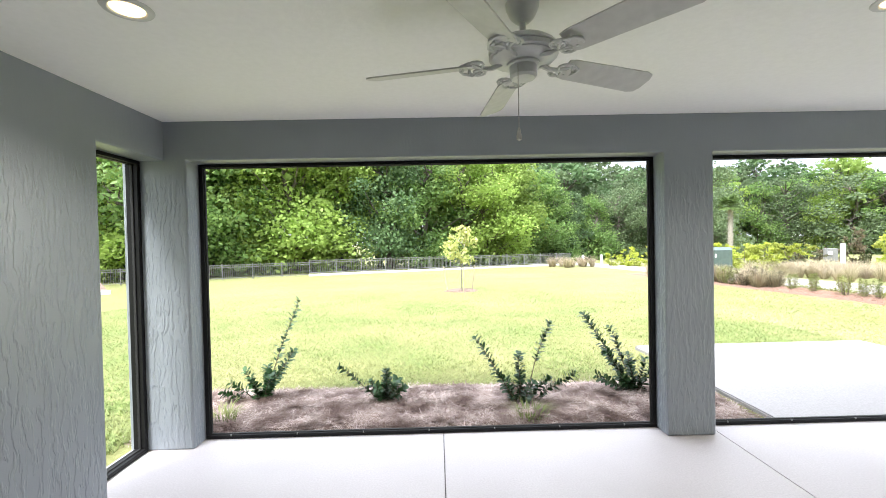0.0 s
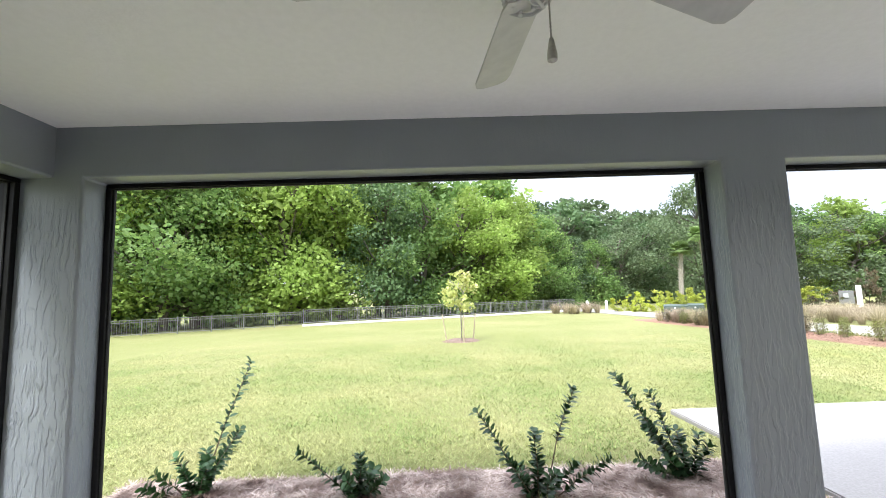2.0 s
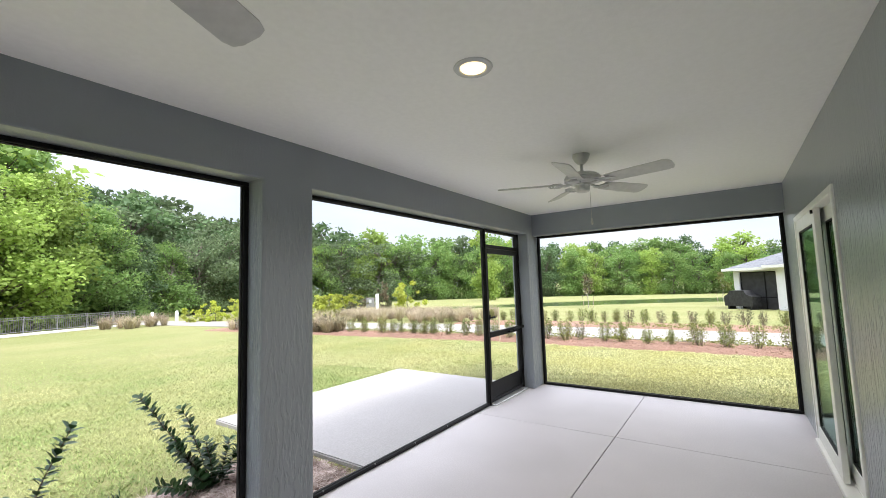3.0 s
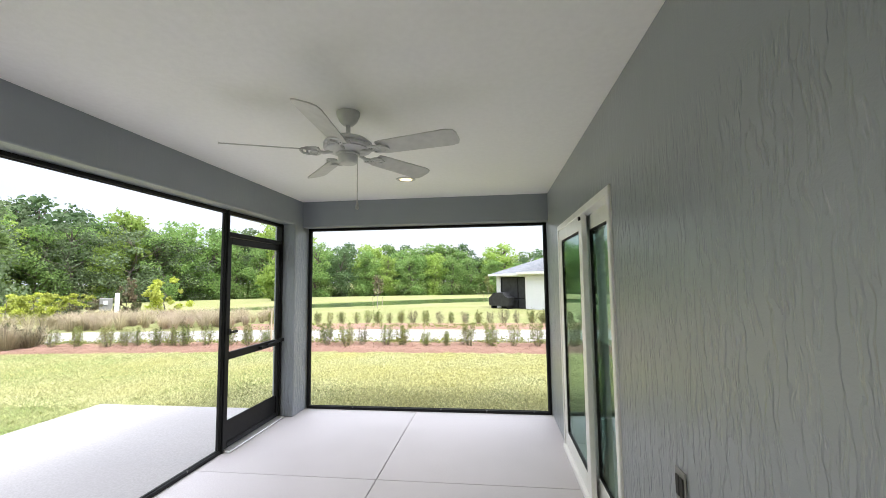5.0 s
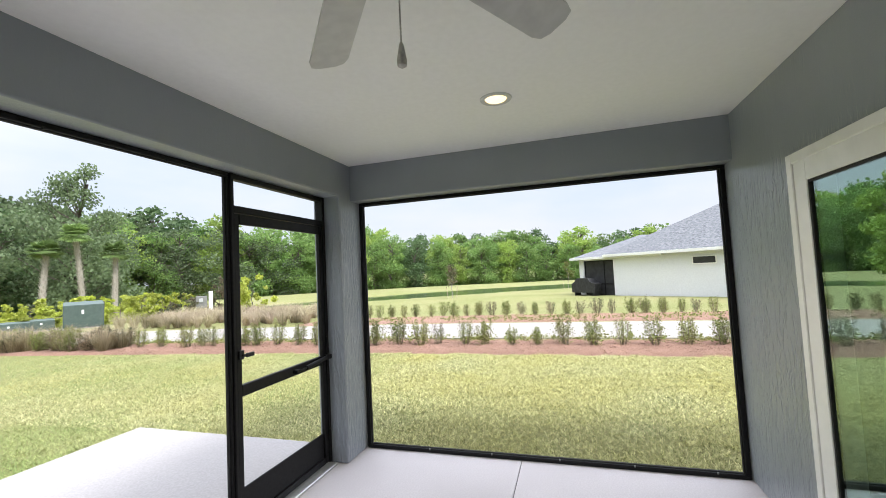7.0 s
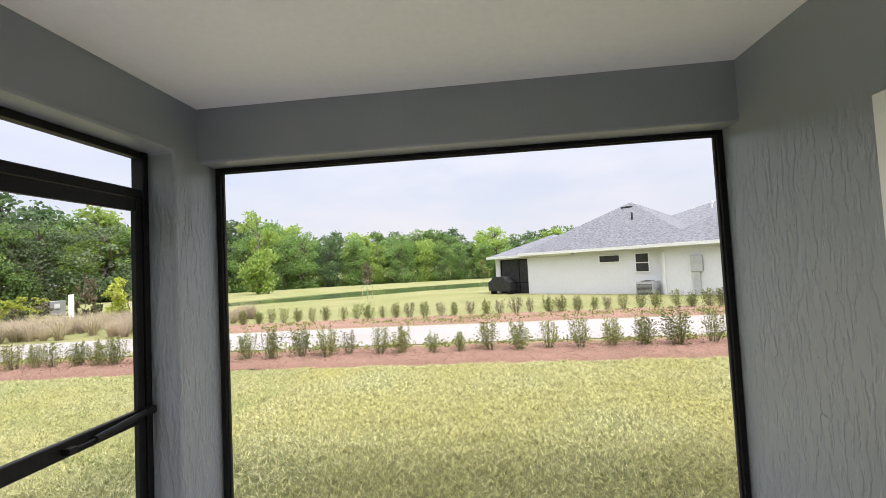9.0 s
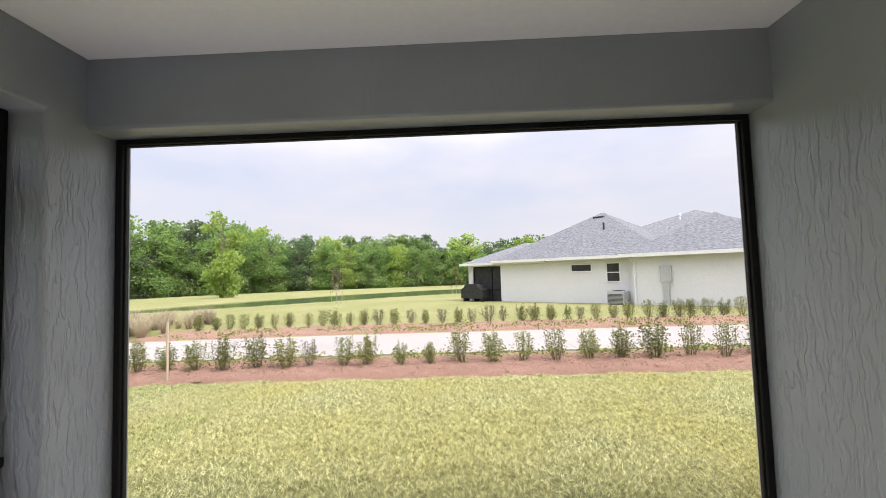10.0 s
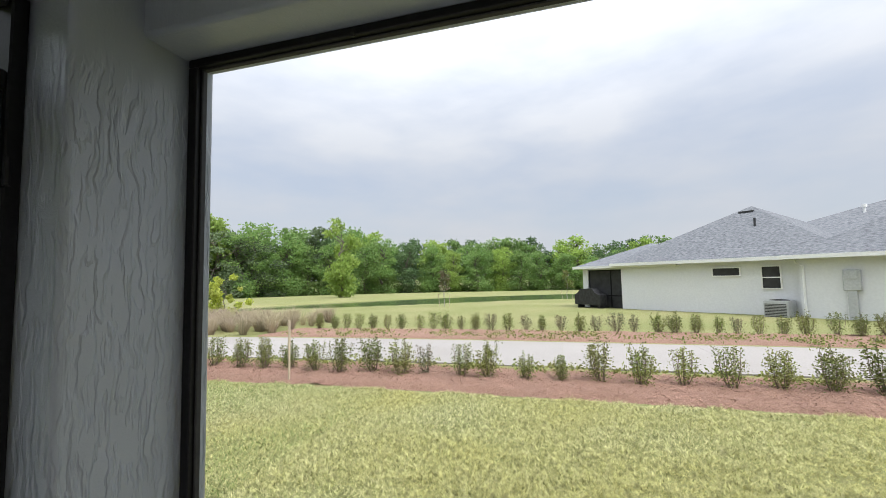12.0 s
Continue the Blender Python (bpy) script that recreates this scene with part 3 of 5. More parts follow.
def sliding_door(x0, x1, top, panels, label):
    root = tagged(empty("sliding_door", x0, 0, 0), label, "door")
    y = Y0
    bm = bmesh.new()
    f = 0.05
    for a0, a1, b0, b1 in ((x0, x0 + f, 0.001, top), (x1 - f, x1, 0.001, top), (x0 + f, x1 - f, top - f, top)):
        box(bm, a0 - x0, a1 - x0, y - 0.17, y + 0.012, b0, b1)
    rounded(bm, 0.004)
    part("frame", bm, VINYL, root)
    bm = bmesh.new()
    box(bm, f, x1 - x0 - f, y - 0.16, y + 0.03, 0.001, 0.035)
    box(bm, f, x1 - x0 - f, y - 0.058, y - 0.052, 0.035, 0.05)
    rounded(bm, 0.003)
    part("sill_track", bm, VINYL, root)
    for a, b, dy, hd in panels:
        pane_frame("panel", root, a, b, y - dy, 0.04, top - 0.045, x0, handle=hd)
    bm = bmesh.new()
    box(bm, panels[0][0] - x0 + 0.02, panels[0][0] - x0 + 0.05, y + 0.0, y + 0.018, top - 0.085, top - 0.06)
    part("bumper", bm, RUBBER, root)
    return root


sliding_door(-1.5, 1.885, 2.02, [(0.46, 1.835, 0.013, True), (0.50, 1.80, 0.08, False)], "white vinyl sliding glass door, slid open at one end")
sliding_door(3.55, 5.30, 2.02, [(4.26, 5.248, 0.013, False), (3.60, 4.42, 0.075, True)], "closed white vinyl two-panel sliding glass door")


def blind(x0, x1, y, top, bottom):
    root = tagged(empty("window_blind", (x0 + x1) / 2, y, top), "half-lowered white horizontal blind behind the door glass", "blind")
    w = (x1 - x0) / 2
    bm = bmesh.new()
    box(bm, -w, w, -0.03, 0.03, -0.05, 0.0)
    part("headrail", bm, VINYL, root)
    bm = bmesh.new()
    box(bm, -w, w, -0.024, 0.024, -0.0015, 0.0015)
    slat = mesh_of(bm, "slat", VINYL)
    z = -0.08
    while top + z > bottom:
        s = new("slat", slat)
        s.parent = root
        s.matrix_local = pose(0, 0, z, -78, 0, 0)
        z -= 0.048
    bm = bmesh.new()
    rod(bm, (-w + 0.12, 0.036, -0.05), (-w + 0.12, 0.038, -0.75), 0.005, 0.005, 6)
    part("wand", bm, VINYL, root)


# ---- ceiling fans ----
def scroll(bm, cx, cy, r, z, turns=1.6, lean=1, seg=14):
    pts = []
    for i in range(seg + 1):
        a = lean * 2 * math.pi * turns * i / seg
        rr = r * (1 - 0.55 * i / seg)
        pts.append((cx + rr * math.cos(a), cy + rr * math.sin(a), z))
    tube(bm, pts, 0.0055, 5)


def ceiling_fan(x, y, turn, cx, cy):
    root = tagged(empty("ceiling_fan", x, y, H, turn), "white five-blade ceiling fan with scrolled brackets and pull chain", "fan", "fans on the porch ceiling")
    bm = bmesh.new()
    lathe(bm, [(0.068, -0.001), (0.066, -0.02), (0.05, -0.055), (0.03, -0.075), (0.018, -0.08)])
    part("canopy", bm, WHITE, root, smooth=35)
    bm = bmesh.new()
    lathe(bm, [(0.013, -0.08), (0.013, -0.132), (0.024, -0.135), (0.024, -0.147), (0.013, -0.15)], seg=14)
    part("downrod", bm, WHITE, root, smooth=35)

    def drop(b):
        bmesh.ops.translate(b, verts=b.verts, vec=(0, 0, -0.02))
    bm = bmesh.new()
    lathe(bm, [(0.02, -0.122), (0.062, -0.128), (0.108, -0.140), (0.134, -0.160), (0.140, -0.172), (0.133, -0.176), (0.138, -0.182), (0.138, -0.196), (0.126, -0.2), (0.128, -0.206), (0.1, -0.216), (0.07, -0.221), (0.03, -0.222)], seg=32)
    drop(bm)
    part("motor", bm, WHITE, root, smooth=30)
    bm = bmesh.new()
    lathe(bm, [(0.05, -0.221), (0.066, -0.224), (0.066, -0.232), (0.056, -0.235), (0.054, -0.272), (0.046, -0.282), (0.012, -0.285)], seg=28)
    drop(bm)
    part("switch_cup", bm, WHITE, root, smooth=30)
    for k in range(5):
        turn_m = pose(0, 0, 0, 0, 0, 72 * k)
        bm = bmesh.new()                      # blade with rounded tip, tilted
        out = [(0.20, -0.05), (0.23, -0.058), (0.62, -0.068), (0.655, -0.058), (0.668, -0.03), (0.668, 0.03), (0.655, 0.058), (0.62, 0.068), (0.23, 0.058), (0.20, 0.05)]
        tilt = pose(0, 0, -0.212, -17, 0, 0)
        top = [bm.verts.new(turn_m @ tilt @ Vector((px, py, 0.003))) for px, py in out]
        low = [bm.verts.new(turn_m @ tilt @ Vector((px, py, -0.003))) for px, py in out]
        bm.faces.new(top)
        bm.faces.new(low[::-1])
        for i in range(len(out)):
            j = (i + 1) % len(out)
            bm.faces.new((top[i], top[j], low[j], low[i]))
        drop(bm)
        part("blade", bm, BLADE, root)
        bm = bmesh.new()
        tube(bm, [(0.085, 0, -0.214), (0.13, 0, -0.226), (0.165, 0, -0.222)], 0.011, 6, 0.8)
        scroll(bm, 0.185, 0.032, 0.036, -0.219, 1.4, 1)
        scroll(bm, 0.185, -0.032, 0.036, -0.222, 1.4, -1)
        tube(bm, [(0.16, 0, -0.222), (0.215, 0.055, -0.218), (0.25, 0.035, -0.219), (0.26, 0, -0.22), (0.25, -0.035, -0.222), (0.215, -0.055, -0.224), (0.16, 0, -0.222)], 0.0065, 5)
        for px, py in ((0.225, 0.03), (0.225, -0.03), (0.25, 0)):
            rod(bm, (px, py, -0.226), (px, py, -0.206), 0.007, 0.007, 6)
        bmesh.ops.transform(bm, matrix=turn_m, verts=bm.verts)
        drop(bm)
        part("bracket", bm, WHITE, root, smooth=50)
    c_at = pose(0, 0, 0, 0, 0, -turn) @ Vector((cx, cy, 0))
    bm = bmesh.new()
    rod(bm, (c_at.x, c_at.y, -0.27), (c_at.x, c_at.y, -0.52), 0.0016, 0.0016, 5)
    for i in range(31):
        bmesh.ops.create_icosphere(bm, subdivisions=1, radius=0.0026, matrix=Matrix.Translation((c_at.x, c_at.y, -0.285 - i * 0.0077)))
    chain = part("pull_chain", bm, CHAIN, root, "thin metal pull chain")
    bm = bmesh.new()
    lathe(bm, [(0.003, -0.515), (0.005, -0.52), (0.010, -0.55), (0.0095, -0.562), (0.002, -0.567)], pose(c_at.x, c_at.y, 0), 10)
    part("pull", bm, CHAIN, root, "small bell-shaped metal pull", 40)
    return root


ceiling_fan(0.305, 1.60, 22, -0.035, -0.065)
ceiling_fan(3.525, 1.60, 40, 0.015, -0.05)


def downlight(x, y):
    root = tagged(empty("ceiling_light", x, y, H), "round recessed ceiling light, switched on", "light", "recessed lights on the porch")
    bm = bmesh.new()
    lathe(bm, [(0.062, -0.002), (0.066, -0.008), (0.088, -0.006), (0.092, -0.0005), (0.062, -0.0005)], seg=32)
    part("trim_ring", bm, WHITE, root, smooth=40)
    bm = bmesh.new()
    lathe(bm, [(0.0615, -0.0012), (0.058, -0.0052), (0.02, -0.0062)], seg=32)
    part("diffuser", bm, LAMP, root, "glowing warm white diffuser", 60)
    la = bpy.data.lights.new("downlight", "SPOT")
    la.energy, la.color, la.spot_size, la.spot_blend, la.shadow_soft_size = LAMP_POWER, (1.0, 0.90, 0.76), radians(150), 0.7, 0.05
    lo = new("downlight", la)
    lo.matrix_world = pose(x, y, H - 0.03)


for lx in (-1.266, 1.855, 5.097):
    downlight(lx, 1.60)


def outlet(wall, x, y, z, w, h):
    root = tagged(empty("outlet_box", x, y, z), "open electrical box with bare receptacle in the wall", "outlet")
    d = Vector((0, 1, 0)) if wall == "y" else Vector((1, 0, 0))
    u = Vector((1, 0, 0)) if wall == "y" else Vector((0, 1, 0))

    def slab(n, w0, w1, h0, h1, d0, d1, m):
        bm = bmesh.new()
        p, q = u * w0 + d * d0, u * w1 + d * d1
        box(bm, min(p.x, q.x), max(p.x, q.x), min(p.y, q.y), max(p.y, q.y), h0, h1)
        rounded(bm, 0.002)
        part(n, bm, m, root)
    slab("plate", -w / 2, w / 2, -h / 2, h / 2, 0.0005, 0.006, FENCE)
    slab("socket", -w * 0.36, -w * 0.04, -h * 0.3, h * 0.3, 0.006, 0.012, RUBBER)
    slab("socket", w * 0.04, w * 0.36, -h * 0.3, h * 0.3, 0.006, 0.012, RUBBER)


outlet("y", 2.853, Y0, 0.805, 0.075, 0.115)
outlet("x", X0, 1.513, 1.844, 0.12, 0.06)
outlet("x", X0, 1.486, 0.805, 0.12, 0.06)
blind(3.62, 4.44, 0.03, 1.85, 1.06)

# ---- the ground ----
def height(x, y):
    """The lawn's height: flat by the porch, falling gently away, a hollow for the pond, a low rise before it."""
    dx = np.maximum(np.maximum(-2.5 - x, x - 6.3), 0)
    dy = np.maximum(np.maximum(-8 - y, y - 3.4), 0)
    d = np.sqrt(dx * dx + dy * dy)
    h = -0.10 - np.minimum(np.maximum(d - 2, 0), 110) * 0.0212
    c, s = math.cos(radians(37.6)), math.sin(radians(37.6))
    px, py = (x - 50.5) * c + (y - 13.5) * s, -(x - 50.5) * s + (y - 13.5) * c
    e = np.sqrt((px / 8.3) ** 2 + (py / 26.0) ** 2)
    h = h - 0.9 * np.clip((1.12 - e) / 0.25, 0, 1) ** 2 * (3 - 2 * np.clip((1.12 - e) / 0.25, 0, 1))
    h = h + 0.1 * np.exp(-(((x - 44) / 9) ** 2 + ((y - 4) / 9) ** 2))
    return h


def spread(lo, hi, step, far):
    inner = np.arange(lo, hi + step, step)
    out = [1.0]
    while sum(out) < far:
        out.append(out[-1] * 1.5)
    outer = np.cumsum(out)
    return np.concatenate([lo - outer[::-1], inner, inner[-1] + outer])


gx, gy = spread(-40, 112, 1.0, 1500), spread(-45, 100, 1.0, 1500)
XX, YY = np.meshgrid(gx, gy, indexing="ij")
ZZ = height(XX, YY)
verts = np.stack([XX, YY, ZZ], -1).reshape(-1, 3)
ny = len(gy)
ii = (np.arange(len(gx) - 1)[:, None] * ny + np.arange(ny - 1)[None, :]).ravel()
ground = new("ground", np_mesh("ground", verts, np.stack([ii, ii + ny, ii + ny + 1, ii + 1], 1), GRASSY))
ground.data.shade_smooth()
tagged(ground, "yellow-green lawn reaching to the woods", "lawn", kind="structure")


def zed(x, y):
    return float(height(np.array(float(x)), np.array(float(y))))


bm = bmesh.new()
bmesh.ops.create_circle(bm, cap_ends=True, segments=64, radius=1, matrix=pose(50.5, 13.5, -1.27, 0, 0, 37.6) @ Matrix.Diagonal((9.0, 28, 1, 1)))
tagged(solid("water", bm, WATER), "still dark green pond with soft reflections", "pond", kind="structure")

# concrete pad outside the screen door
bm = bmesh.new()
box(bm, 2.87, 6.285, 3.335, 6.0, -0.25, -0.055)
rounded(bm, 0.012, 2)
tagged(solid("pavement_pad", bm, CONCRETE), "clean pale concrete patio pad beside the lawn", "patio", kind="structure")


def bed_z(x, y, x0, x1, y0, y1, lift, edge):
    rim = min(x - x0, x1 - x, y - y0, y1 - y) / edge
    k = min(1.0, max(0.0, rim))
    k = k * k * (3 - 2 * k)
    return zed(x, y) - 0.03 + (lift + 0.03) * k + k * 0.03 * noise.noise(Vector((x * 3.1, y * 3.1, 1.0))) + k * 0.018 * noise.noise(Vector((x * 9, y * 9, 4.0)))


def bed(name, x0, x1, y0, y1, step, lift, material, label, edge=0.25, wob=0.05):
    """A mulch bed: a low uneven heap with a ragged rim that sinks into the lawn."""
    nx, nn = max(3, int((x1 - x0) / step)), max(3, int((y1 - y0) / step))
    vs, fs = [], []
    for i in range(nx + 1):
        for j in range(nn + 1):
            u, v = i / nx, j / nn
            x, y = x0 + (x1 - x0) * u, y0 + (y1 - y0) * v
            x += wob * noise.noise(Vector((x * 0.8, y * 1.3, 7.0))) * (1 if 0 < u < 1 else 2)
            z = bed_z(x, y, x0, x1, y0, y1, lift, edge)
            vs.append((x, y, z))
    for i in range(nx):
        for j in range(nn):
            a = i * (nn + 1) + j
            fs.append((a, a + nn + 1, a + nn + 2, a + 1))
    ob = new(name, np_mesh(name, np.array(vs), np.array(fs), material))
    ob.data.shade_smooth()
    return tagged(ob, label, "mulch bed", kind="structure")


bed("ground_bed", -2.75, 2.86, 3.345, 4.62, 0.045, 0.055, STRAW, "planting bed covered in faded pine straw")
bed("ground_hedge_bed", 10.75, 12.75, -14, 24, 0.12, 0.05, RED_MULCH, "long strip of reddish-brown mulch under the hedge", 0.3, 0.12)
bed("ground_far_bed", 16.45, 19.2, -16, 12, 0.16, 0.05, RED_MULCH, "strip of reddish-brown mulch along the far side of the path", 0.4, 0.2)

# path of concrete bays
bm = bmesh.new()
box(bm, 12.95, 16.25, -40, 48, -1.9, -1.6)
path = tagged(solid("pavement_path", bm, JOINT), "wide pale concrete path between two hedges", "path", kind="structure")
y = -40.0
while y < 48:
    ya, yb = y + 0.002, y + 2.998
    bm = bmesh.new()
    vv = [bm.verts.new((x, yy, zed(x, yy) + dz)) for dz in (-0.6, 0.025) for x, yy in ((12.95, ya), (16.25, ya), (16.25, yb), (12.95, yb))]
    for f in ((0, 1, 2, 3), (4, 5, 6, 7), (0, 1, 5, 4), (1, 2, 6, 5), (2, 3, 7, 6), (3, 0, 4, 7)):
        bm.faces.new([vv[k] for k in f])
    part("bay", bm, PATH, path)
    y += 3.0


# ---- trees ----
def tree_meshes(seed, leaf, tall=1.0, wide=0.36, clumps=44, count=11500, size=0.0225, low=0.08, trunk=0.022, bark=BARK):
    """Unit-height tree: tapered trunk with limbs to each clump, crown of loose leaves in uneven clumps."""
    rng = np.random.default_rng(seed)
    bm = bmesh.new()
    pts = [(0, 0, -0.02)]
    for k in range(1, 6):
        pts.append((rng.normal(0, 0.012 * k), rng.normal(0, 0.012 * k), 0.17 * k))
    tube(bm, pts, trunk, 7, 0.3)
    cs, rs = [], []
    for k in range(clumps):
        h = low + (1 - low) * (k + rng.uniform(0, 1)) / clumps * 0.93
        prof = wide * (0.55 + 0.45 * math.sin(math.pi * min(1, (h + 0.1) / 1.05)))
        a, q = rng.uniform(0, 2 * math.pi), prof * rng.uniform(0.25, 0.85)
        r = rng.uniform(0.06, 0.135) * (1.15 - 0.45 * h)
        cs.append((q * math.cos(a), q * math.sin(a), min(h, 1 - r * 0.7)))
        rs.append(r)
        b = max(0.1, h - rng.uniform(0.1, 0.22))
        base = Vector(pts[min(5, int(b / 0.17))]).lerp(Vector(pts[min(5, int(b / 0.17) + 1)]), min(1, b / 0.17 % 1))
        c = Vector(cs[-1])
        tube(bm, [base, base.lerp(c, 0.5) + Vector((0, 0, -0.02)), c], trunk * 0.35, 3, 0.25)
    wood = mesh_of(bm, "trunk", bark, 60)
    cs, rs = np.array(cs), np.array(rs)
    pick = rng.choice(clumps, count, p=rs ** 2 / (rs ** 2).sum())
    d = rng.normal(size=(count, 3))
    d /= np.linalg.norm(d, axis=1)[:, None]
    rad = rng.uniform(0.35, 1.0, count) ** 0.5 * (1 + 0.25 * rng.normal(size=count))
    p = cs[pick] + d * (rs[pick] * rad)[:, None] * np.array([1.15, 1.15, 0.8])
    p[:, 2] = np.maximum(p[:, 2], 0.01)
    v, f = leaf_quads(rng, p, size, 0.7)
    return wood, np_mesh("crown", v, f, leaf)


def plant(name, kinds, x, y, h, turn, wide=1.0, label="", category="tree", group="", sink=0.0):
    root = tagged(empty(name, x, y, zed(x, y) - sink, turn), label, category, group)
    root.scale = (h * wide, h * wide, h)
    for n, me in zip(("trunk", "crown"), kinds):
        o = new(n, me)
        o.parent = root
    return root


SPECIES = [
    (tree_meshes(11, LEAF_MID), "mid-green broadleaf tree at the edge of the woods"),
    (tree_meshes(12, LEAF_MID, wide=0.3), "mid-green broadleaf tree at the edge of the woods"),
    (tree_meshes(13, LEAF_LIGHT, wide=0.33), "bright yellow-green broadleaf tree at the edge of the woods"),
    (tree_meshes(14, LEAF_DARK, wide=0.38), "dark green evergreen oak at the edge of the woods"),
    (tree_meshes(15, LEAF_LIGHT, wide=0.24, clumps=50, low=0.04), "slim bright green tree hung with vines"),
    (tree_meshes(16, LEAF_GREY, wide=0.42), "grey-green live oak hung with moss"),
]
FAR_KINDS = ((LEAF_MID, 0.36, "mid-green broadleaf tree in the distant woods"), (LEAF_MID, 0.3, "mid-green broadleaf tree in the distant woods"),
             (LEAF_LIGHT, 0.32, "light green tree in the distant woods"), (LEAF_DARK, 0.38, "dark green evergreen oak in the distant woods"),
             (LEAF_MID, 0.3, "mid-green tree in the distant woods"), (LEAF_GREY, 0.44, "grey-green live oak in the distant woods"))
FAR_SPECIES = [(tree_meshes(21 + k, lf, wide=w, clumps=42, count=6800, size=0.026, low=0.04), lb) for k, (lf, w, lb) in enumerate(FAR_KINDS)]
REAR_SPECIES = [(tree_meshes(41 + k, lf, wide=w, clumps=34, count=2300, size=0.042, low=0.3), lb) for k, (lf, w, lb) in enumerate(FAR_KINDS)]
rng = np.random.default_rng(5)
ROUTE = [(-46, 18), (-18, 31.5), (6, 42), (16, 50), (34, 64), (62, 88), (95, 70), (112, 36), (118, 0), (112, -40)]
WEIGHTS = [(2, 3, 4, 0.3, 3, 0), (2, 3, 4, 0.3, 4, 0), (2, 2, 4, 0.5, 3, 0), (0, 1, 1, 4, 0, 3), (0, 1, 0, 3, 0, 5), (2, 2, 1, 2, 0, 2), (3, 3, 1, 2, 0, 1), (3, 3, 1, 1, 0, 0), (3, 3, 1, 1, 0, 0)]
TALL = [14.0, 18.0, 17.5, 14.0, 16.5, 21.0, 19.0, 15.5, 13.5, 11.5]
for s in range(len(ROUTE) - 1):
    (ax, ay), (bx, by) = ROUTE[s], ROUTE[s + 1]
    length = math.hypot(bx - ax, by - ay)
    near = s < 3
    step = 4.0 if near else 5.6
    nx, nyy = -(by - ay) / length, (bx - ax) / length
    for row in range(2 if near else 3):
        k = 0.0
        while k < length:
            q = k / length
            off = row * (5.0 if near else 7.0) + rng.uniform(-1.2, 1.2) + 2.0
            x, y = ax + (bx - ax) * q + nx * off, ay + (by - ay) * q + nyy * off
            h = (TALL[s] + (TALL[s + 1] - TALL[s]) * q) * rng.uniform(0.72, 1.08) * (0.88, 1.05, 1.12)[row]
            w = np.array(WEIGHTS[s], float)
            kind, label = (REAR_SPECIES if row else SPECIES if near else FAR_SPECIES)[rng.choice(6, p=w / w.sum())]
            plant("tree", kind, x, y, h, rng.uniform(0, 360), rng.uniform(1.0, 1.35), label, "tree", "woods round the lawn")
            k += step * rng.uniform(0.75, 1.25)

# undergrowth along the wood's edge
pos = []
for s in range(len(ROUTE) - 1):
    (ax, ay), (bx, by) = ROUTE[s], ROUTE[s + 1]
    length = math.hypot(bx - ax, by - ay)
    nx, nyy = -(by - ay) / length, (bx - ax) / length
    n = int(length / 1.3)
    for k in range(n):
        q, off = rng.uniform(), rng.uniform(0.5, 5.0)
        pos.append((ax + (bx - ax) * q + nx * off, ay + (by - ay) * q + nyy * off, rng.uniform(0.8, 2.6)))
cc = []
for x, y, r in pos:
    d = rng.normal(size=(260, 3))
    d /= np.linalg.norm(d, axis=1)[:, None]
    p = d * (r * rng.uniform(0.5, 1.05, 260))[:, None] * np.array([1.1, 1.1, 0.9]) + np.array([x, y, zed(x, y) + r * 0.45])
    cc.append(p[p[:, 2] > zed(x, y)])
v, f = leaf_quads(rng, np.concatenate(cc), 0.42, 0.7)
tagged(new("undergrowth", np_mesh("undergrowth", v, f, LEAF_MID)), "tangled green undergrowth along the edge of the woods", "bushes", kind="stuff")


# ---- neighbouring house ----
HA, HU, HI = Vector((31.7, -1.49, -0.628)), Vector((-0.6688, -0.7434, 0)), Vector((0.7434, -0.6688, 0))   # corner, along the wall, inwards
HM = Matrix(((HU.x, HI.x, 0, HA.x), (HU.y, HI.y, 0, HA.y), (0, 0, 1, HA.z), (0, 0, 0, 1)))


def hip_roof(root, s0, s1, d0, d1, eave, pitch, parent_name="roof"):
    """A hipped roof over s0..s1 by d0..d1 with overhang, its courses as separate thin strips, a white fascia below."""
    over = 0.4
    s0, s1, d0, d1 = s0 - over, s1 + over, d0 - over, d1 + over
    half = min(s1 - s0, d1 - d0) / 2
    top = eave + half * pitch
    bm = bmesh.new()
    n = 8
    loops = []
    for k in range(n + 1):
        q = half * k / n
        for step in (0.0,):
            z = eave + q * pitch + step
            a, b, c, d = s0 + q, s1 - q, d0 + q, d1 - q
            if b - a < 0.02:
                a = b = (a + b) / 2 - 0.005
                b += 0.01
            if d - c < 0.02:
                c = d = (c + d) / 2 - 0.005
                d += 0.01
            loops.append([bm.verts.new(HM @ Vector(p)) for p in ((a, c, z), (b, c, z), (b, d, z), (a, d, z))])
    for p, q in zip(loops, loops[1:]):
        for i in range(4):
            j = (i + 1) % 4
            bm.faces.new((p[i], p[j], q[j], q[i]))
    bm.faces.new(loops[-1])
    bm.faces.new(loops[0][::-1])
    roof = part(parent_name, bm, SHINGLE, root, "grey asphalt shingle hip roof")
    bm = bmesh.new()
    for a, b, c, d in ((s0 - 0.02, s1 + 0.02, d0 - 0.1, d0 - 0.005), (s0 - 0.02, s1 + 0.02, d1 + 0.005, d1 + 0.03), (s0 - 0.1, s0 - 0.005, d0 - 0.004, d1 + 0.004), (s1 + 0.005, s1 + 0.03, d0 - 0.004, d1 + 0.004)):
        box(bm, a, b, c, d, eave - 0.14, eave + 0.02, HM)
    part("gutter", bm, VINYL, roof, "white gutter and fascia")
    return top


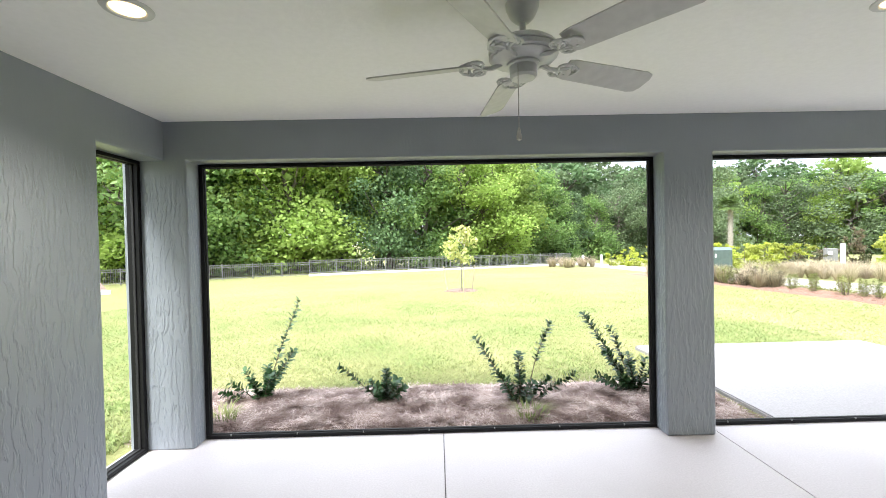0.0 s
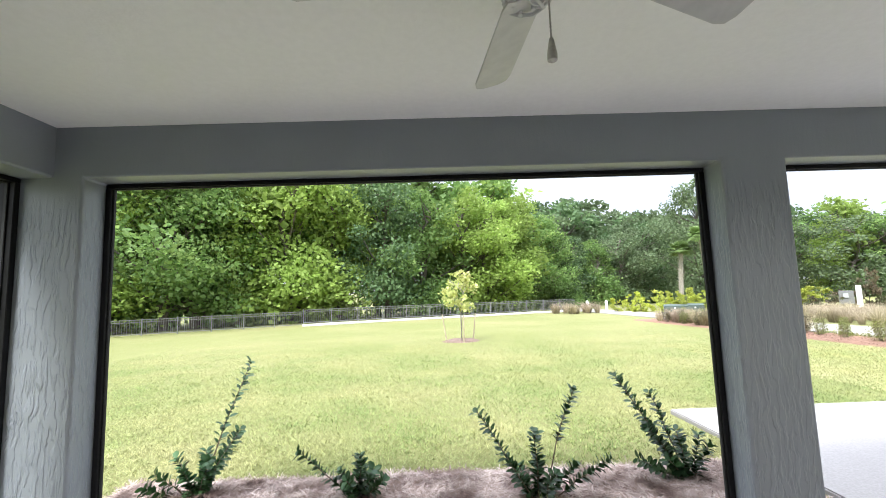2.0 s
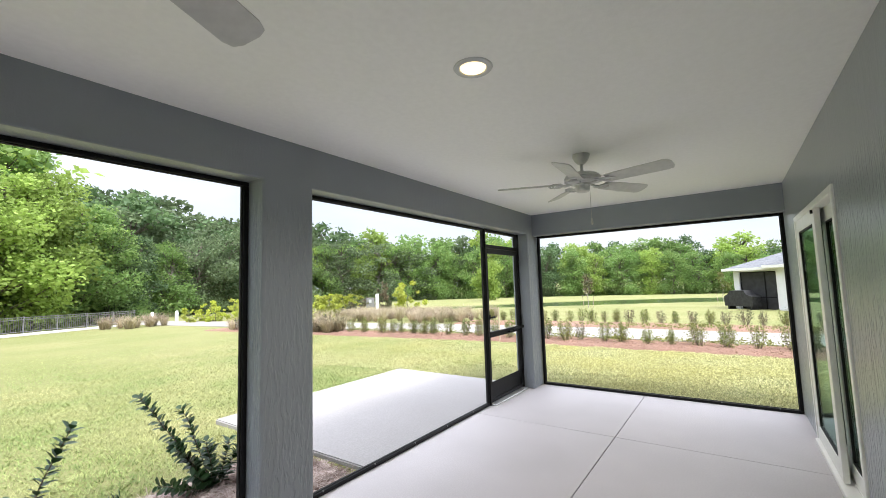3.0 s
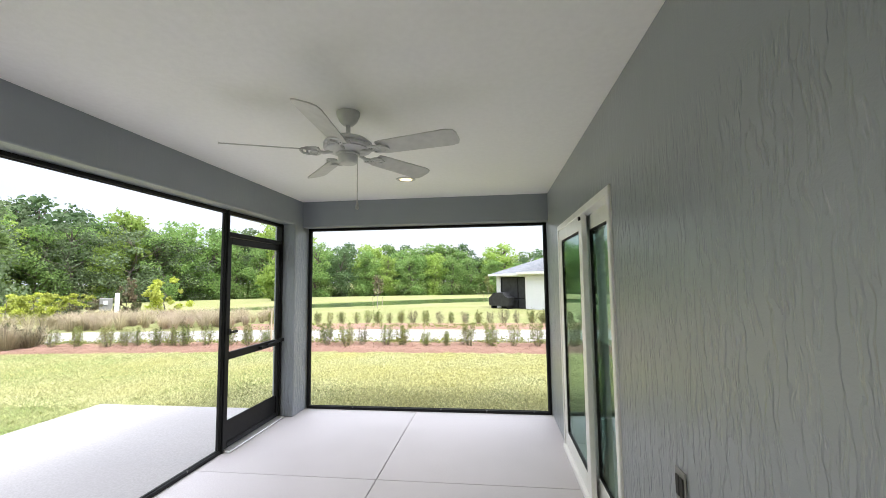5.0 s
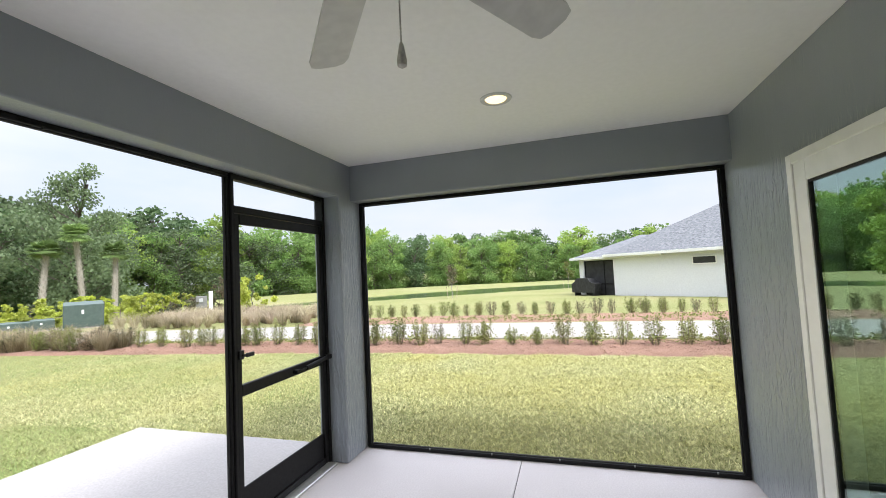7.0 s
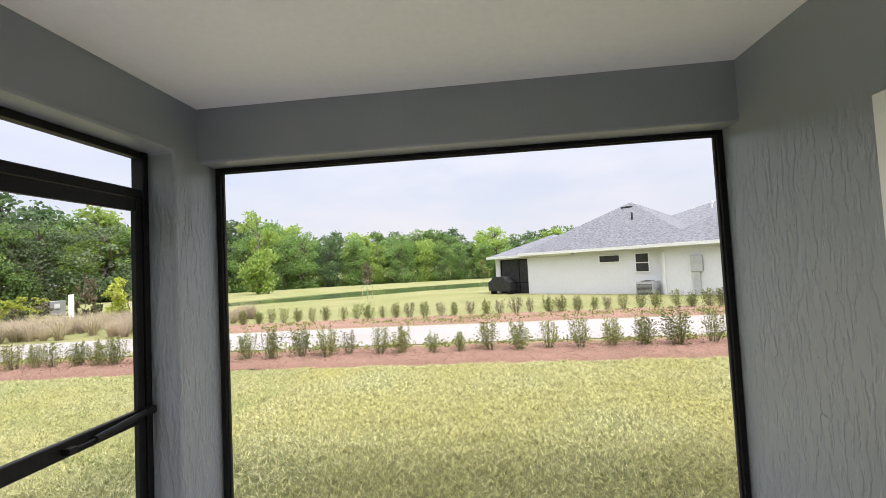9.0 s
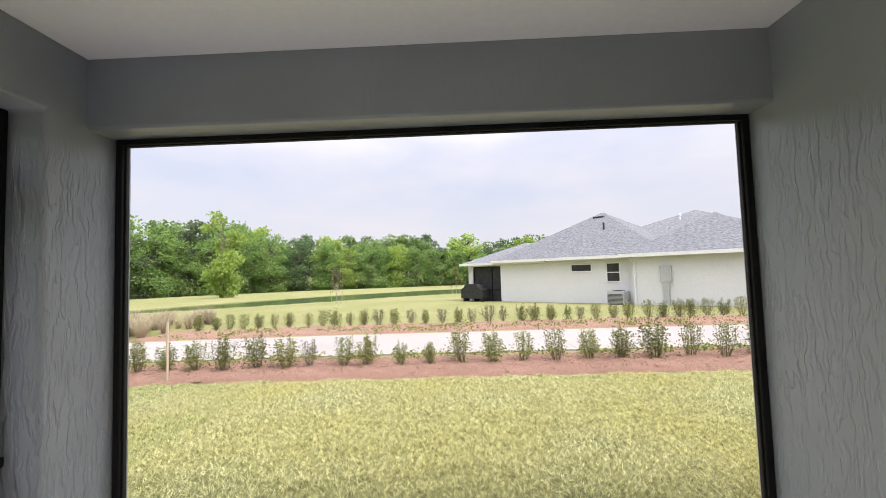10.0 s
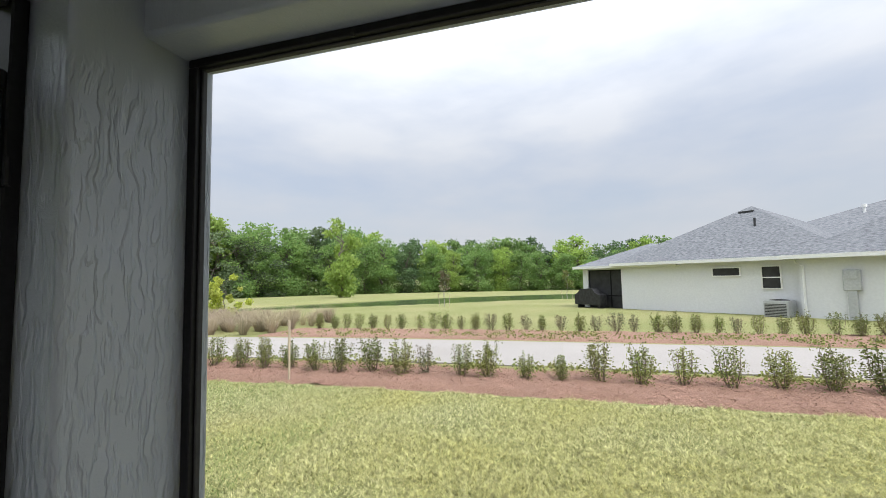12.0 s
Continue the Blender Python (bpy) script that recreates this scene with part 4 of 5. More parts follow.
def house_window(root, s, z0, z1, w, rails, d=0.0):
    bm = bmesh.new()
    box(bm, s - w / 2, s + w / 2, d - 0.02, d + 0.03, z0, z1, HM)
    glass = part("window", bm, DARK, root, "dark window in a white frame")
    bm = bmesh.new()
    for a, b, c, e in ((s - w / 2 - 0.05, s - w / 2, z0 - 0.05, z1 + 0.05), (s + w / 2, s + w / 2 + 0.05, z0 - 0.05, z1 + 0.05), (s - w / 2, s + w / 2, z1, z1 + 0.05), (s - w / 2, s + w / 2, z0 - 0.05, z0)):
        box(bm, a, b, d - 0.06, d + 0.01, c, e, HM)
    for r in rails:
        box(bm, s - w / 2, s + w / 2, d - 0.04, d - 0.015, r - 0.025, r + 0.025, HM)
    part("frame", bm, VINYL, glass)


def neighbour_house():
    root = tagged(empty("house", HA.x, HA.y, HA.z), "single-storey white stucco house with a grey shingle hip roof", "house")

    def hung(ob):
        ob.matrix_parent_inverse = root.matrix_world.inverted()
        return ob
    bpy.context.view_layer.update()
    eave = 2.72
    bm = bmesh.new()
    box(bm, 0, 8.6, 0, 11.5, -0.3, eave, HM)
    part("wall", bm, STUCCO_W, root)
    bm = bmesh.new()
    box(bm, 8.61, 15.0, -0.55, 16, -0.3, eave, HM)
    part("wall", bm, STUCCO_W, root)
    bm = bmesh.new()                          # porch at the end: back wall, corner pillar, slab
    box(bm, -3.0, -0.01, 3.6, 11.5, -0.3, eave - 0.1, HM)
    box(bm, -3.0, -2.6, 0.25, 0.62, -0.3, eave - 0.32, HM)
    box(bm, -3.0, -0.01, 0.25, 0.5, eave - 0.32, eave - 0.1, HM)
    part("porch_wall", bm, STUCCO_W, root)
    bm = bmesh.new()
    box(bm, -3.05, -0.01, 0.15, 3.59, -0.3, -0.02, HM)
    box(bm, -3.9, -0.6, -1.0, 0.14, -0.3, -0.06, HM)
    part("porch_slab", bm, CONCRETE, root)
    bm = bmesh.new()
    box(bm, -2.59, -0.02, 0.36, 0.40, -0.02, eave - 0.33, HM)
    scr = part("porch_screen", bm, DARK, root, "dark insect screen of the porch")
    bm = bmesh.new()
    for a, b, c, d in ((-2.59, -2.53, -0.02, eave - 0.33), (-0.08, -0.02, -0.02, eave - 0.33), (-1.0, -0.94, -0.02, eave - 0.33), (-2.53, -0.08, 0.75, 0.81), (-2.53, -0.08, eave - 0.39, eave - 0.33)):
        box(bm, a, b, 0.33, 0.358, c, d, HM)
    part("screen_frame", bm, BRONZE, scr)
    hip_roof(root, 0, 10.0, 0, 10.0, eave, 0.57)
    hip_roof(root, 8.61, 15.0, -0.55, 16, eave, 0.58)
    hip_roof(root, 2.0, 17.0, 2.0, 18.0, eave, 0.39)
    hip_roof(root, -3.0, 3.0, 0.25, 11.0, eave - 0.1, 0.42)
    house_window(root, 5.65, 1.93, 2.28, 1.15, ())
    house_window(root, 7.45, 1.35, 2.3, 0.66, (1.82,))
    bm = bmesh.new()                          # downspout at the inner corner
    tube(bm, [HM @ Vector(p) for p in ((8.45, -0.45, eave - 0.14), (8.5, -0.5, eave - 0.3), (8.75, -0.6, eave - 0.45), (8.75, -0.6, 0.1), (8.72, -0.8, 0.0))], 0.045, 6)
    part("downspout", bm, VINYL, root, "white downspout")
    bm = bmesh.new()                          # roof fittings
    box(bm, 4.65, 5.35, 4.22, 4.5, 5.25, 5.47, HM)
    part("roof_vent", bm, DARK, root)
    bm = bmesh.new()
    rod(bm, HM @ Vector((6.0, 2.6, 4.2)), HM @ Vector((6.0, 2.6, 4.85)), 0.06)
    part("vent_pipe", bm, DARK, root)
    bm = bmesh.new()
    rod(bm, HM @ Vector((9.0, 7.5, 4.6)), HM @ Vector((9.0, 7.5, 5.35)), 0.06)
    rod(bm, HM @ Vector((9.0, 7.5, 5.3)), HM @ Vector((9.0, 7.5, 5.45)), 0.11)
    part("vent_pipe", bm, VINYL, root, "white vent pipe with cap")
    bm = bmesh.new()
    box(bm, 9.95, 10.45, -0.72, -0.555, 1.3, 2.1, HM)
    rounded(bm, 0.02)
    box(bm, 10.05, 10.32, -0.70, -0.555, 0.0, 1.3, HM)
    box(bm, 10.02, 10.38, -0.75, -0.725, 1.75, 2.02, HM)
    part("meter_box", bm, GREYMET, root, "grey electric meter box with conduit")
    for o in root.children:
        hung(o)


neighbour_house()


def box_thing(name, s0, s1, d0, d1, z0, z1, material, label, category, extra):
    c = HM @ Vector(((s0 + s1) / 2, (d0 + d1) / 2, z0))
    root = tagged(empty(name, c.x, c.y, c.z), label, category)
    root.matrix_world = HM @ Matrix.Translation(((s0 + s1) / 2, (d0 + d1) / 2, z0))
    extra(root, (s1 - s0) / 2, (d1 - d0) / 2, z1 - z0)
    return root


def ac_parts(root, w, d, h):
    bm = bmesh.new()
    box(bm, -w - 0.05, w + 0.05, -d - 0.05, d + 0.05, -0.2, 0.08)
    part("pad", bm, CONCRETE, root)
    bm = bmesh.new()
    box(bm, -w, w, -d, d, 0.081, h)
    rounded(bm, 0.03, 2)
    case = part("casing", bm, GREYMET, root)
    for k in range(9):
        bm = bmesh.new()
        z = 0.16 + k * (h - 0.26) / 9
        box(bm, -w + 0.05, w - 0.05, -d - 0.012, -d - 0.001, z, z + 0.03)
        part("louvre", bm, DARK, case)
    bm = bmesh.new()
    lathe(bm, [(w * 0.8, h + 0.001), (w * 0.8, h + 0.02), (w * 0.2, h + 0.05)], seg=20)
    part("fan_guard", bm, DARK, root)


box_thing("air_conditioner", 7.45, 8.3, -1.05, -0.1, 0.02, 0.85, None, "grey outdoor air-conditioning unit against the white wall", "air conditioner", ac_parts)


def grill_parts(root, w, d, h):
    bm = bmesh.new()
    prof = [(-w, 0.0), (-w * 1.02, h * 0.62), (-w * 0.72, h * 0.78), (-w * 0.55, h), (w * 0.45, h * 1.0), (w * 0.6, h * 0.76), (w * 1.0, h * 0.62), (w * 0.98, 0.0)]
    a = [bm.verts.new((x, -d, z)) for x, z in prof]
    b = [bm.verts.new((x, d, z)) for x, z in prof]
    bm.faces.new(a)
    bm.faces.new(b[::-1])
    for i in range(len(prof)):
        j = (i + 1) % len(prof)
        bm.faces.new((a[i], a[j], b[j], b[i]))
    rounded(bm, 0.06, 3)
    part("cover", bm, COVER, root, "black fabric cover with soft folds", 60)
    for x in (-w * 0.8, w * 0.8):
        bm = bmesh.new()
        box(bm, x - 0.05, x + 0.05, -d * 0.8, d * 0.8, -0.28, -0.001)
        part("foot", bm, DARK, root)


box_thing("grill", -2.9, -1.0, -0.75, -0.05, 0.24, 1.22, None, "covered black barbecue grill on the house porch edge", "grill", grill_parts)


# ---- hedges, shrubs and grasses ----
def shrub_meshes(seed, leaf, stems=13, tall=0.72, wide=0.2, count=330, size=0.036, lean=0.35):
    rng = np.random.default_rng(seed)
    bm = bmesh.new()
    pts = []
    for k in range(stems):
        a, q = rng.uniform(0, 2 * math.pi), wide * rng.uniform(0.2, 1.0)
        h = tall * rng.uniform(0.55, 1.0)
        p0 = Vector((0.04 * math.cos(a), 0.04 * math.sin(a), -0.03))
        p2 = Vector((q * math.cos(a), q * math.sin(a), h))
        p1 = p0.lerp(p2, 0.5) + Vector((0.25 * q * math.cos(a), 0.25 * q * math.sin(a), 0))
        tube(bm, [p0, p1, p2], 0.006, 4, 0.4)
        for _ in range(count // stems):
            u = rng.uniform(0.12, 1.02) ** 0.8
            p = p0.lerp(p1, u * 2) if u < 0.5 else p1.lerp(p2, u * 2 - 1)
            r = 0.07 * (1.3 - u)
            pts.append(np.array(p) + rng.normal(size=3) * r)
    pts = np.array(pts)
    pts[:, 2] = np.maximum(pts[:, 2], 0.02)
    v, f = leaf_quads(rng, pts, size, 0.5)
    return mesh_of(bm, "stem", TWIG), np_mesh("foliage", v, f, leaf)


def shrub(name, kinds, x, y, scale, turn, label, group, wide=1.0, lift=0.0, category="shrub"):
    root = tagged(empty(name, x, y, zed(x, y) + lift, turn), label, category, group)
    root.scale = (scale * wide, scale * wide, scale)
    for n, me in zip(("stem", "foliage"), kinds):
        o = new(n, me)
        o.parent = root
    return root


rng = np.random.default_rng(21)
HEDGE = [shrub_meshes(s, LEAF_HEDGE, count=c) for s, c in ((31, 1500), (32, 1250), (33, 950), (34, 1400))]
HEDGE_DULL = [shrub_meshes(s, LEAF_RUSSET, count=c) for s, c in ((35, 900), (36, 700))]
NEAR_Y = [-3.9, -3.24, -2.69, -2.04, -1.44, -0.85, -0.27, 0.32, 0.89, 1.43, 2.02, 2.54, 3.13, 3.58, 4.21, 4.65, 5.20, 5.78, 6.32, 6.89, 7.42, 7.95, 8.7, 9.2, 9.62, 10.15, 10.7, 11.12, 11.56, 12.67, 13.44]
SMALL = {2.02: 0.55, 2.54: 0.6, 4.21: 0.72, 3.58: 0.74}
for yy in NEAR_Y + [-4.5 - 0.6 * k for k in range(12)]:
    dull = rng.uniform() < 0.2 and yy > -1.0
    kind = HEDGE_DULL[rng.integers(2)] if dull else HEDGE[rng.integers(4)]
    sc = SMALL.get(yy, rng.uniform(0.74, 0.9)) * (1.14 if yy < -1.2 else 1.0)
    shrub("hedge_shrub", kind, 11.8 + rng.normal(0, 0.06), yy, sc, rng.uniform(0, 360), "young upright green hedge shrub in reddish mulch", "hedge by the lawn", rng.uniform(1.1, 1.4), 0.04)
FAR_Y = [10.74 - 0.545 * k for k in range(42)]
for k, yy in enumerate(FAR_Y):
    dull = rng.uniform() < 0.35 and 10 < k < 26
    kind = HEDGE_DULL[rng.integers(2)] if dull else HEDGE[rng.integers(4)]
    shrub("hedge_shrub", kind, 18.8 + rng.normal(0, 0.1), yy + rng.normal(0, 0.05), rng.uniform(0.66, 0.88) * (1.15 if yy < -4 else 1), rng.uniform(0, 360), "young green hedge shrub across the path" if not dull else "sparse russet hedge shrub across the path", "hedge across the path", rng.uniform(1.1, 1.45), 0.04)

# low green seedlings between the shrubs and along the path
pts = []
for _ in range(150):
    x, y = rng.uniform(12.2, 12.75), rng.uniform(-9, 14)
    pts.append(np.array([x, y, zed(x, y) + 0.08]) + rng.normal(size=(26, 3)) * np.array([0.09, 0.1, 0.035]))
for _ in range(190):
    x, y = rng.uniform(16.6, 18.2), rng.uniform(-12, 11)
    pts.append(np.array([x, y, zed(x, y) + 0.08]) + rng.normal(size=(22, 3)) * np.array([0.12, 0.16, 0.035]))
v, f = leaf_quads(rng, np.concatenate(pts), 0.07, 0.5)
tagged(new("seedlings", np_mesh("seedlings", v, f, LEAF_HEDGE)), "low green seedlings scattered in the mulch", "plants", kind="stuff")


def tuft_mesh(seed, leaf, blades=200, tall=0.85, spread_r=0.8, width=0.005):
    """A fountain of arching blades."""
    rng = np.random.default_rng(seed)
    a = rng.uniform(0, 2 * math.pi, blades)
    out = spread_r * rng.uniform(0.1, 1.0, blades) ** 0.8
    h = tall * rng.uniform(0.55, 1.05, blades)
    base = np.stack([0.07 * np.cos(a), 0.07 * np.sin(a), np.zeros(blades) - 0.02], 1) + rng.normal(0, 0.03, (blades, 3)) * np.array([1, 1, 0])
    mid = base + np.stack([out * 0.35 * np.cos(a), out * 0.35 * np.sin(a), h * 0.7], 1)
    tip = base + np.stack([out * np.cos(a), out * np.sin(a), h], 1)
    w = np.stack([-np.sin(a), np.cos(a), np.zeros(blades)], 1) * width
    v = np.stack([base - w, base + w, mid - w * 0.8, mid + w * 0.8, tip], 1).reshape(-1, 3)
    i = np.arange(blades)[:, None] * 5
    f = np.concatenate([i + np.array([[0, 1, 3]]), i + np.array([[0, 3, 2]]), i + np.array([[2, 3, 4]])], 1).reshape(-1, 3)
    return np_mesh("tussock", v, f, leaf)


def tuft(me, x, y, scale, label, group, category="grass clump"):
    root = tagged(empty("grass_clump", x, y, zed(x, y), rng.uniform(0, 360)), label, category, group)
    root.scale = (scale,) * 3
    o = new("tussock", me)
    o.parent = root


TUFTS = [tuft_mesh(s, PLUME) for s in (41, 42, 43)]
for _ in range(130):
    tuft(TUFTS[rng.integers(3)], rng.uniform(16.9, 22.5), rng.uniform(11.6, 24.0), rng.uniform(0.65, 1.05), "tall tan fountain grass clump with pinkish plumes", "fountain grass by the path")
for _ in range(26):
    shrub("hedge_shrub", HEDGE_DULL[rng.integers(2)] if rng.uniform() < 0.5 else HEDGE[rng.integers(4)], rng.uniform(11.2, 12.4), rng.uniform(14.0, 21.5), rng.uniform(0.8, 1.1), rng.uniform(0, 360), "overgrown russet and green hedge shrub at the hedge's end", "hedge by the lawn", rng.uniform(1.2, 1.6), 0.02)
for _ in range(44):
    tuft(TUFTS[rng.integers(3)], rng.uniform(11.2, 12.4), rng.uniform(13.8, 22), rng.uniform(0.75, 1.05), "tan fountain grass clump at the hedge's end", "fountain grass by the path")
for _ in range(12):
    tuft(TUFTS[rng.integers(3)], rng.uniform(9.5, 13), rng.uniform(33, 36), rng.uniform(0.9, 1.25), "tan fountain grass clump at the hedge's end", "fountain grass by the path")

BUSH = [tree_meshes(51, LEAF_YELLOW, wide=0.8, clumps=22, count=2000, size=0.075, low=0.0, trunk=0.014), tree_meshes(52, LEAF_YELLOW, wide=0.75, clumps=20, count=1800, size=0.075, low=0.0, trunk=0.014)]
BUSH_DULL = tree_meshes(53, LEAF_RUSSET, wide=0.7, clumps=18, count=1400, size=0.075, low=0.0, trunk=0.014)
for x, y, h in [(17.2, 31.6, 1.3), (18.4, 30.9, 1.45), (19.6, 30.4, 1.5), (21.4, 28.2, 1.8), (22.2, 27.2, 1.85), (23.0, 26.6, 1.75), (20.4, 29.5, 1.45), (16.2, 33.5, 1.25), (15.2, 35.5, 1.2), (22.3, 25.9, 1.6), (21.6, 26.6, 1.7), (19.4, 33.0, 1.9), (18.2, 34.4, 1.8), (20.8, 32.0, 1.9), (22.3, 30.9, 1.9), (17.0, 36.0, 1.7), (23.8, 29.6, 1.9), (25.2, 28.3, 1.8)]:
    plant("shrub", BUSH[rng.integers(2)], x, y, h, rng.uniform(0, 360), 1.1, "rounded yellow-green shrub by the path", "shrub", "yellow shrubs by the path")
for x, y, h in ((22.9, 24.7, 1.35), (21.9, 24.9, 1.2), (25.4, 26.4, 1.5)):
    plant("shrub", BUSH_DULL, x, y, h, rng.uniform(0, 360), 1.0, "dull russet-green shrub by the utility pedestal", "shrub", "russet shrubs by the path")
plant("shrub", BUSH[0], 27.8, 23.9, 2.8, 40, 0.85, "pointed bright yellow-green shrub", "shrub")
plant("shrub", BUSH_DULL, 27.2, 26.4, 2.9, 10, 0.6, "tall thin grey-green shrub", "shrub")


# ---- palms ----
def palm(x, y, h, lean, turn):
    root = tagged(empty("palm_tree", x, y, zed(x, y), turn), "cabbage palm with rough pale trunk and fan fronds", "palm tree", "palms before the woods")
    r = np.random.default_rng(int(h * 100))
    bm = bmesh.new()
    n = 9
    pts = [(lean * (k / n) ** 1.5, 0, -0.1 + (h + 0.1) * k / n) for k in range(n + 1)]
    tube(bm, pts, 0.23, 9, 0.85)
    part("trunk", bm, PALE_BARK, root, "pale criss-crossed trunk", 50)
    bm = bmesh.new()                          # old leaf bases, crosswise
    for k in range(90):
        z = h * (0.25 + 0.75 * (k / 90))
        a = k * 2.4
        q = Vector((lean * (z / h) ** 1.5, 0, z))
        d = Vector((math.cos(a), math.sin(a), 0))
        tube(bm, [q + d * 0.18, q + d * 0.27 + Vector((0, 0, 0.16)), q + d * 0.36 + Vector((0, 0, 0.26))], 0.035, 4, 0.5)
    part("trunk_sheath", bm, PALE_BARK, root, "old split leaf bases")
    vs, fs = [], []
    top = np.array([lean, 0, h])
    for k in range(54):                       # each frond: a stalk and a fan of narrow leaflets
        a, e = r.uniform(0, 2 * math.pi), r.uniform(-0.45, 1.35)
        d = np.array([math.cos(a) * math.cos(e), math.sin(a) * math.cos(e), math.sin(e)])
        side = np.array([-math.sin(a), math.cos(a), 0])
        up = np.cross(d, side)
        hub = top + d * r.uniform(0.4, 0.7) + np.array([0, 0, 0.15])
        for m in range(17):
            b = (m - 8) / 8 * 1.35
            q = d * math.cos(b) + side * math.sin(b)
            tip = hub + q * 0.92 * (1 - 0.25 * abs(b) / 1.35) + np.array([0, 0, -0.14 * abs(math.cos(e))]) - up * 0.05
            w = np.cross(q, up) * 0.045
            i = len(vs)
            vs += [hub - w * 0.3, hub + q * 0.55 + w, hub + q * 0.55 - w, tip]
            fs += [(i, i + 1, i + 2), (i + 1, i + 3, i + 2)]
        i = len(vs)
        vs += [top - side * 0.02, top + side * 0.02, hub]
        fs += [(i, i + 1, i + 2)]
    o = new("fronds", np_mesh("fronds", np.array(vs), np.array(fs), PALM_LEAF))
    o.parent = root


plant("tree", SPECIES[5][0], 35.2, 54.9, 17.5, 70, 0.85, "tall airy grey-green oak above the palms", "tree")
palm(26.8, 45.6, 5.9, 0.35, 0)
palm(29.3, 44.4, 7.4, -0.7, 10)
palm(31.2, 43.1, 5.8, -0.1, 200)


# ---- young staked trees ----
def young_tree(x, y, h, leaf, stakes, seed, label, crown_low=0.42, wide=0.22, n=700, size=0.055):
    kinds = tree_meshes(seed, leaf, wide=wide, clumps=12, count=n, size=size, low=crown_low, trunk=0.012, bark=PALE_BARK)
    root = plant("young_tree", kinds, x, y, h, seed * 40, 1.0, label, "tree")
    for k in range(stakes):
        a = 2 * math.pi * (k + 0.3) / max(1, stakes)
        sx, sy = x + 0.55 * math.cos(a), y + 0.55 * math.sin(a)
        st = tagged(empty("stake", sx, sy, zed(sx, sy)), "leaning pale wooden tree stake with a tie", "stake", "stakes round the young trees")
        bm = bmesh.new()
        rod(bm, (0, 0, -0.1), (0.16 * math.cos(a), 0.16 * math.sin(a), 0.95), 0.025, 0.022, 6)
        part("post", bm, WOOD, st)
        bm = bmesh.new()
        tube(bm, [(0.15 * math.cos(a), 0.15 * math.sin(a), 0.85), (-0.2 * math.cos(a), -0.2 * math.sin(a), 1.0), (-0.5 * math.cos(a), -0.5 * math.sin(a), 1.1)], 0.008, 4)
        part("tie", bm, RUBBER, st)
    return root


young_tree(0.83, 15.6, 2.55, LEAF_SAP, 3, 3, "young yellow-leaved tree held by stakes on the lawn", 0.46, 0.27, 640, 0.055)
young_tree(34.6, 10.4, 2.75, LEAF_RUSSET, 2, 4, "thin sparse sapling with stakes on the far lawn", 0.45, 0.16, 420, 0.06)
young_tree(47.9, 1.45, 2.9, LEAF_HEDGE, 2, 5, "thin sparse sapling with stakes on the far lawn", 0.4, 0.2, 420, 0.06)
bm = bmesh.new()
bmesh.ops.create_cone(bm, cap_ends=True, segments=22, radius1=0.72, radius2=0.5, depth=0.07, matrix=pose(0.83, 15.6, zed(0.83, 15.6) + 0.02))
for vv in bm.verts:
    vv.co.x += 0.06 * noise.noise(vv.co * 3)
tagged(solid("ground_tree_ring", bm, STRAW), "small ring of grey mulch round the young tree", "mulch bed", kind="structure")
plant("tree", tree_meshes(61, LEAF_LIGHT, wide=0.3, clumps=18, count=3200, size=0.04, low=0.05), 70, 39.6, 14.5, 30, 0.85, "pale green pointed tree before the woods", "tree")

# survey stake at the mulch edge
st = tagged(empty("stake", 11.0, 6.3, zed(11.0, 6.3)), "thin pale wooden survey stake at the mulch edge", "stake")
bm = bmesh.new()
box(bm, -0.02, 0.02, -0.012, 0.012, -0.1, 1.0)
rounded(bm, 0.003)
part("post", bm, WOOD, st)


# ---- utility boxes ----
def utility_box(x, y, w, d, h, turn, label):
    root = tagged(empty("utility_box", x, y, zed(x, y), turn), label, "utility box")
    bm = bmesh.new()
    box(bm, -w / 2 - 0.1, w / 2 + 0.1, -d / 2 - 0.1, d / 2 + 0.1, -0.2, 0.06)
    part("pad", bm, CONCRETE, root)
    bm = bmesh.new()
    vv = box(bm, -w / 2, w / 2, -d / 2, d / 2, 0.061, h)
    for q in vv:
        if q.co.z > h * 0.5 and q.co.y < 0:
            q.co.z -= 0.12 * h
    rounded(bm, 0.03, 2)
    body = part("cabinet", bm, UTIL, root)
    bm = bmesh.new()
    box(bm, -w / 2 + 0.06, -0.02, -d / 2 - 0.015, -d / 2 - 0.002, 0.12, h * 0.8)
    part("door", bm, UTIL, body)
    bm = bmesh.new()
    box(bm, 0.02, w / 2 - 0.06, -d / 2 - 0.015, -d / 2 - 0.002, 0.12, h * 0.8)
    part("door", bm, UTIL, body)
    bm = bmesh.new()
    box(bm, -0.1, 0.0, -d / 2 - 0.022, -d / 2 - 0.016, h * 0.55, h * 0.7)
    part("sticker", bm, VINYL, body, "small white warning label")


utility_box(19.2, 27.9, 1.75, 1.3, 1.5, -31, "dark green utility transformer cabinet with white stickers")
utility_box(17.2, 30.4, 1.5, 0.9, 0.62, -27, "low dark green utility box beside the path")
utility_box(18.3, 29.8, 1.0, 0.8, 0.66, -27, "low dark green utility box beside the path")
up = tagged(empty("utility_pedestal", 24.6, 24.6, zed(24.6, 24.6), -42), "grey metal utility pedestal with panel and white post", "utility box")
bm = bmesh.new()
box(bm, -0.75, -0.1, -0.12, 0.12, 0.55, 1.35)
rounded(bm, 0.02)
part("panel", bm, FENCE, up, "dark grey metal panel")
bm = bmesh.new()
box(bm, -0.78, -0.7, -0.05, 0.05, -0.1, 0.5)
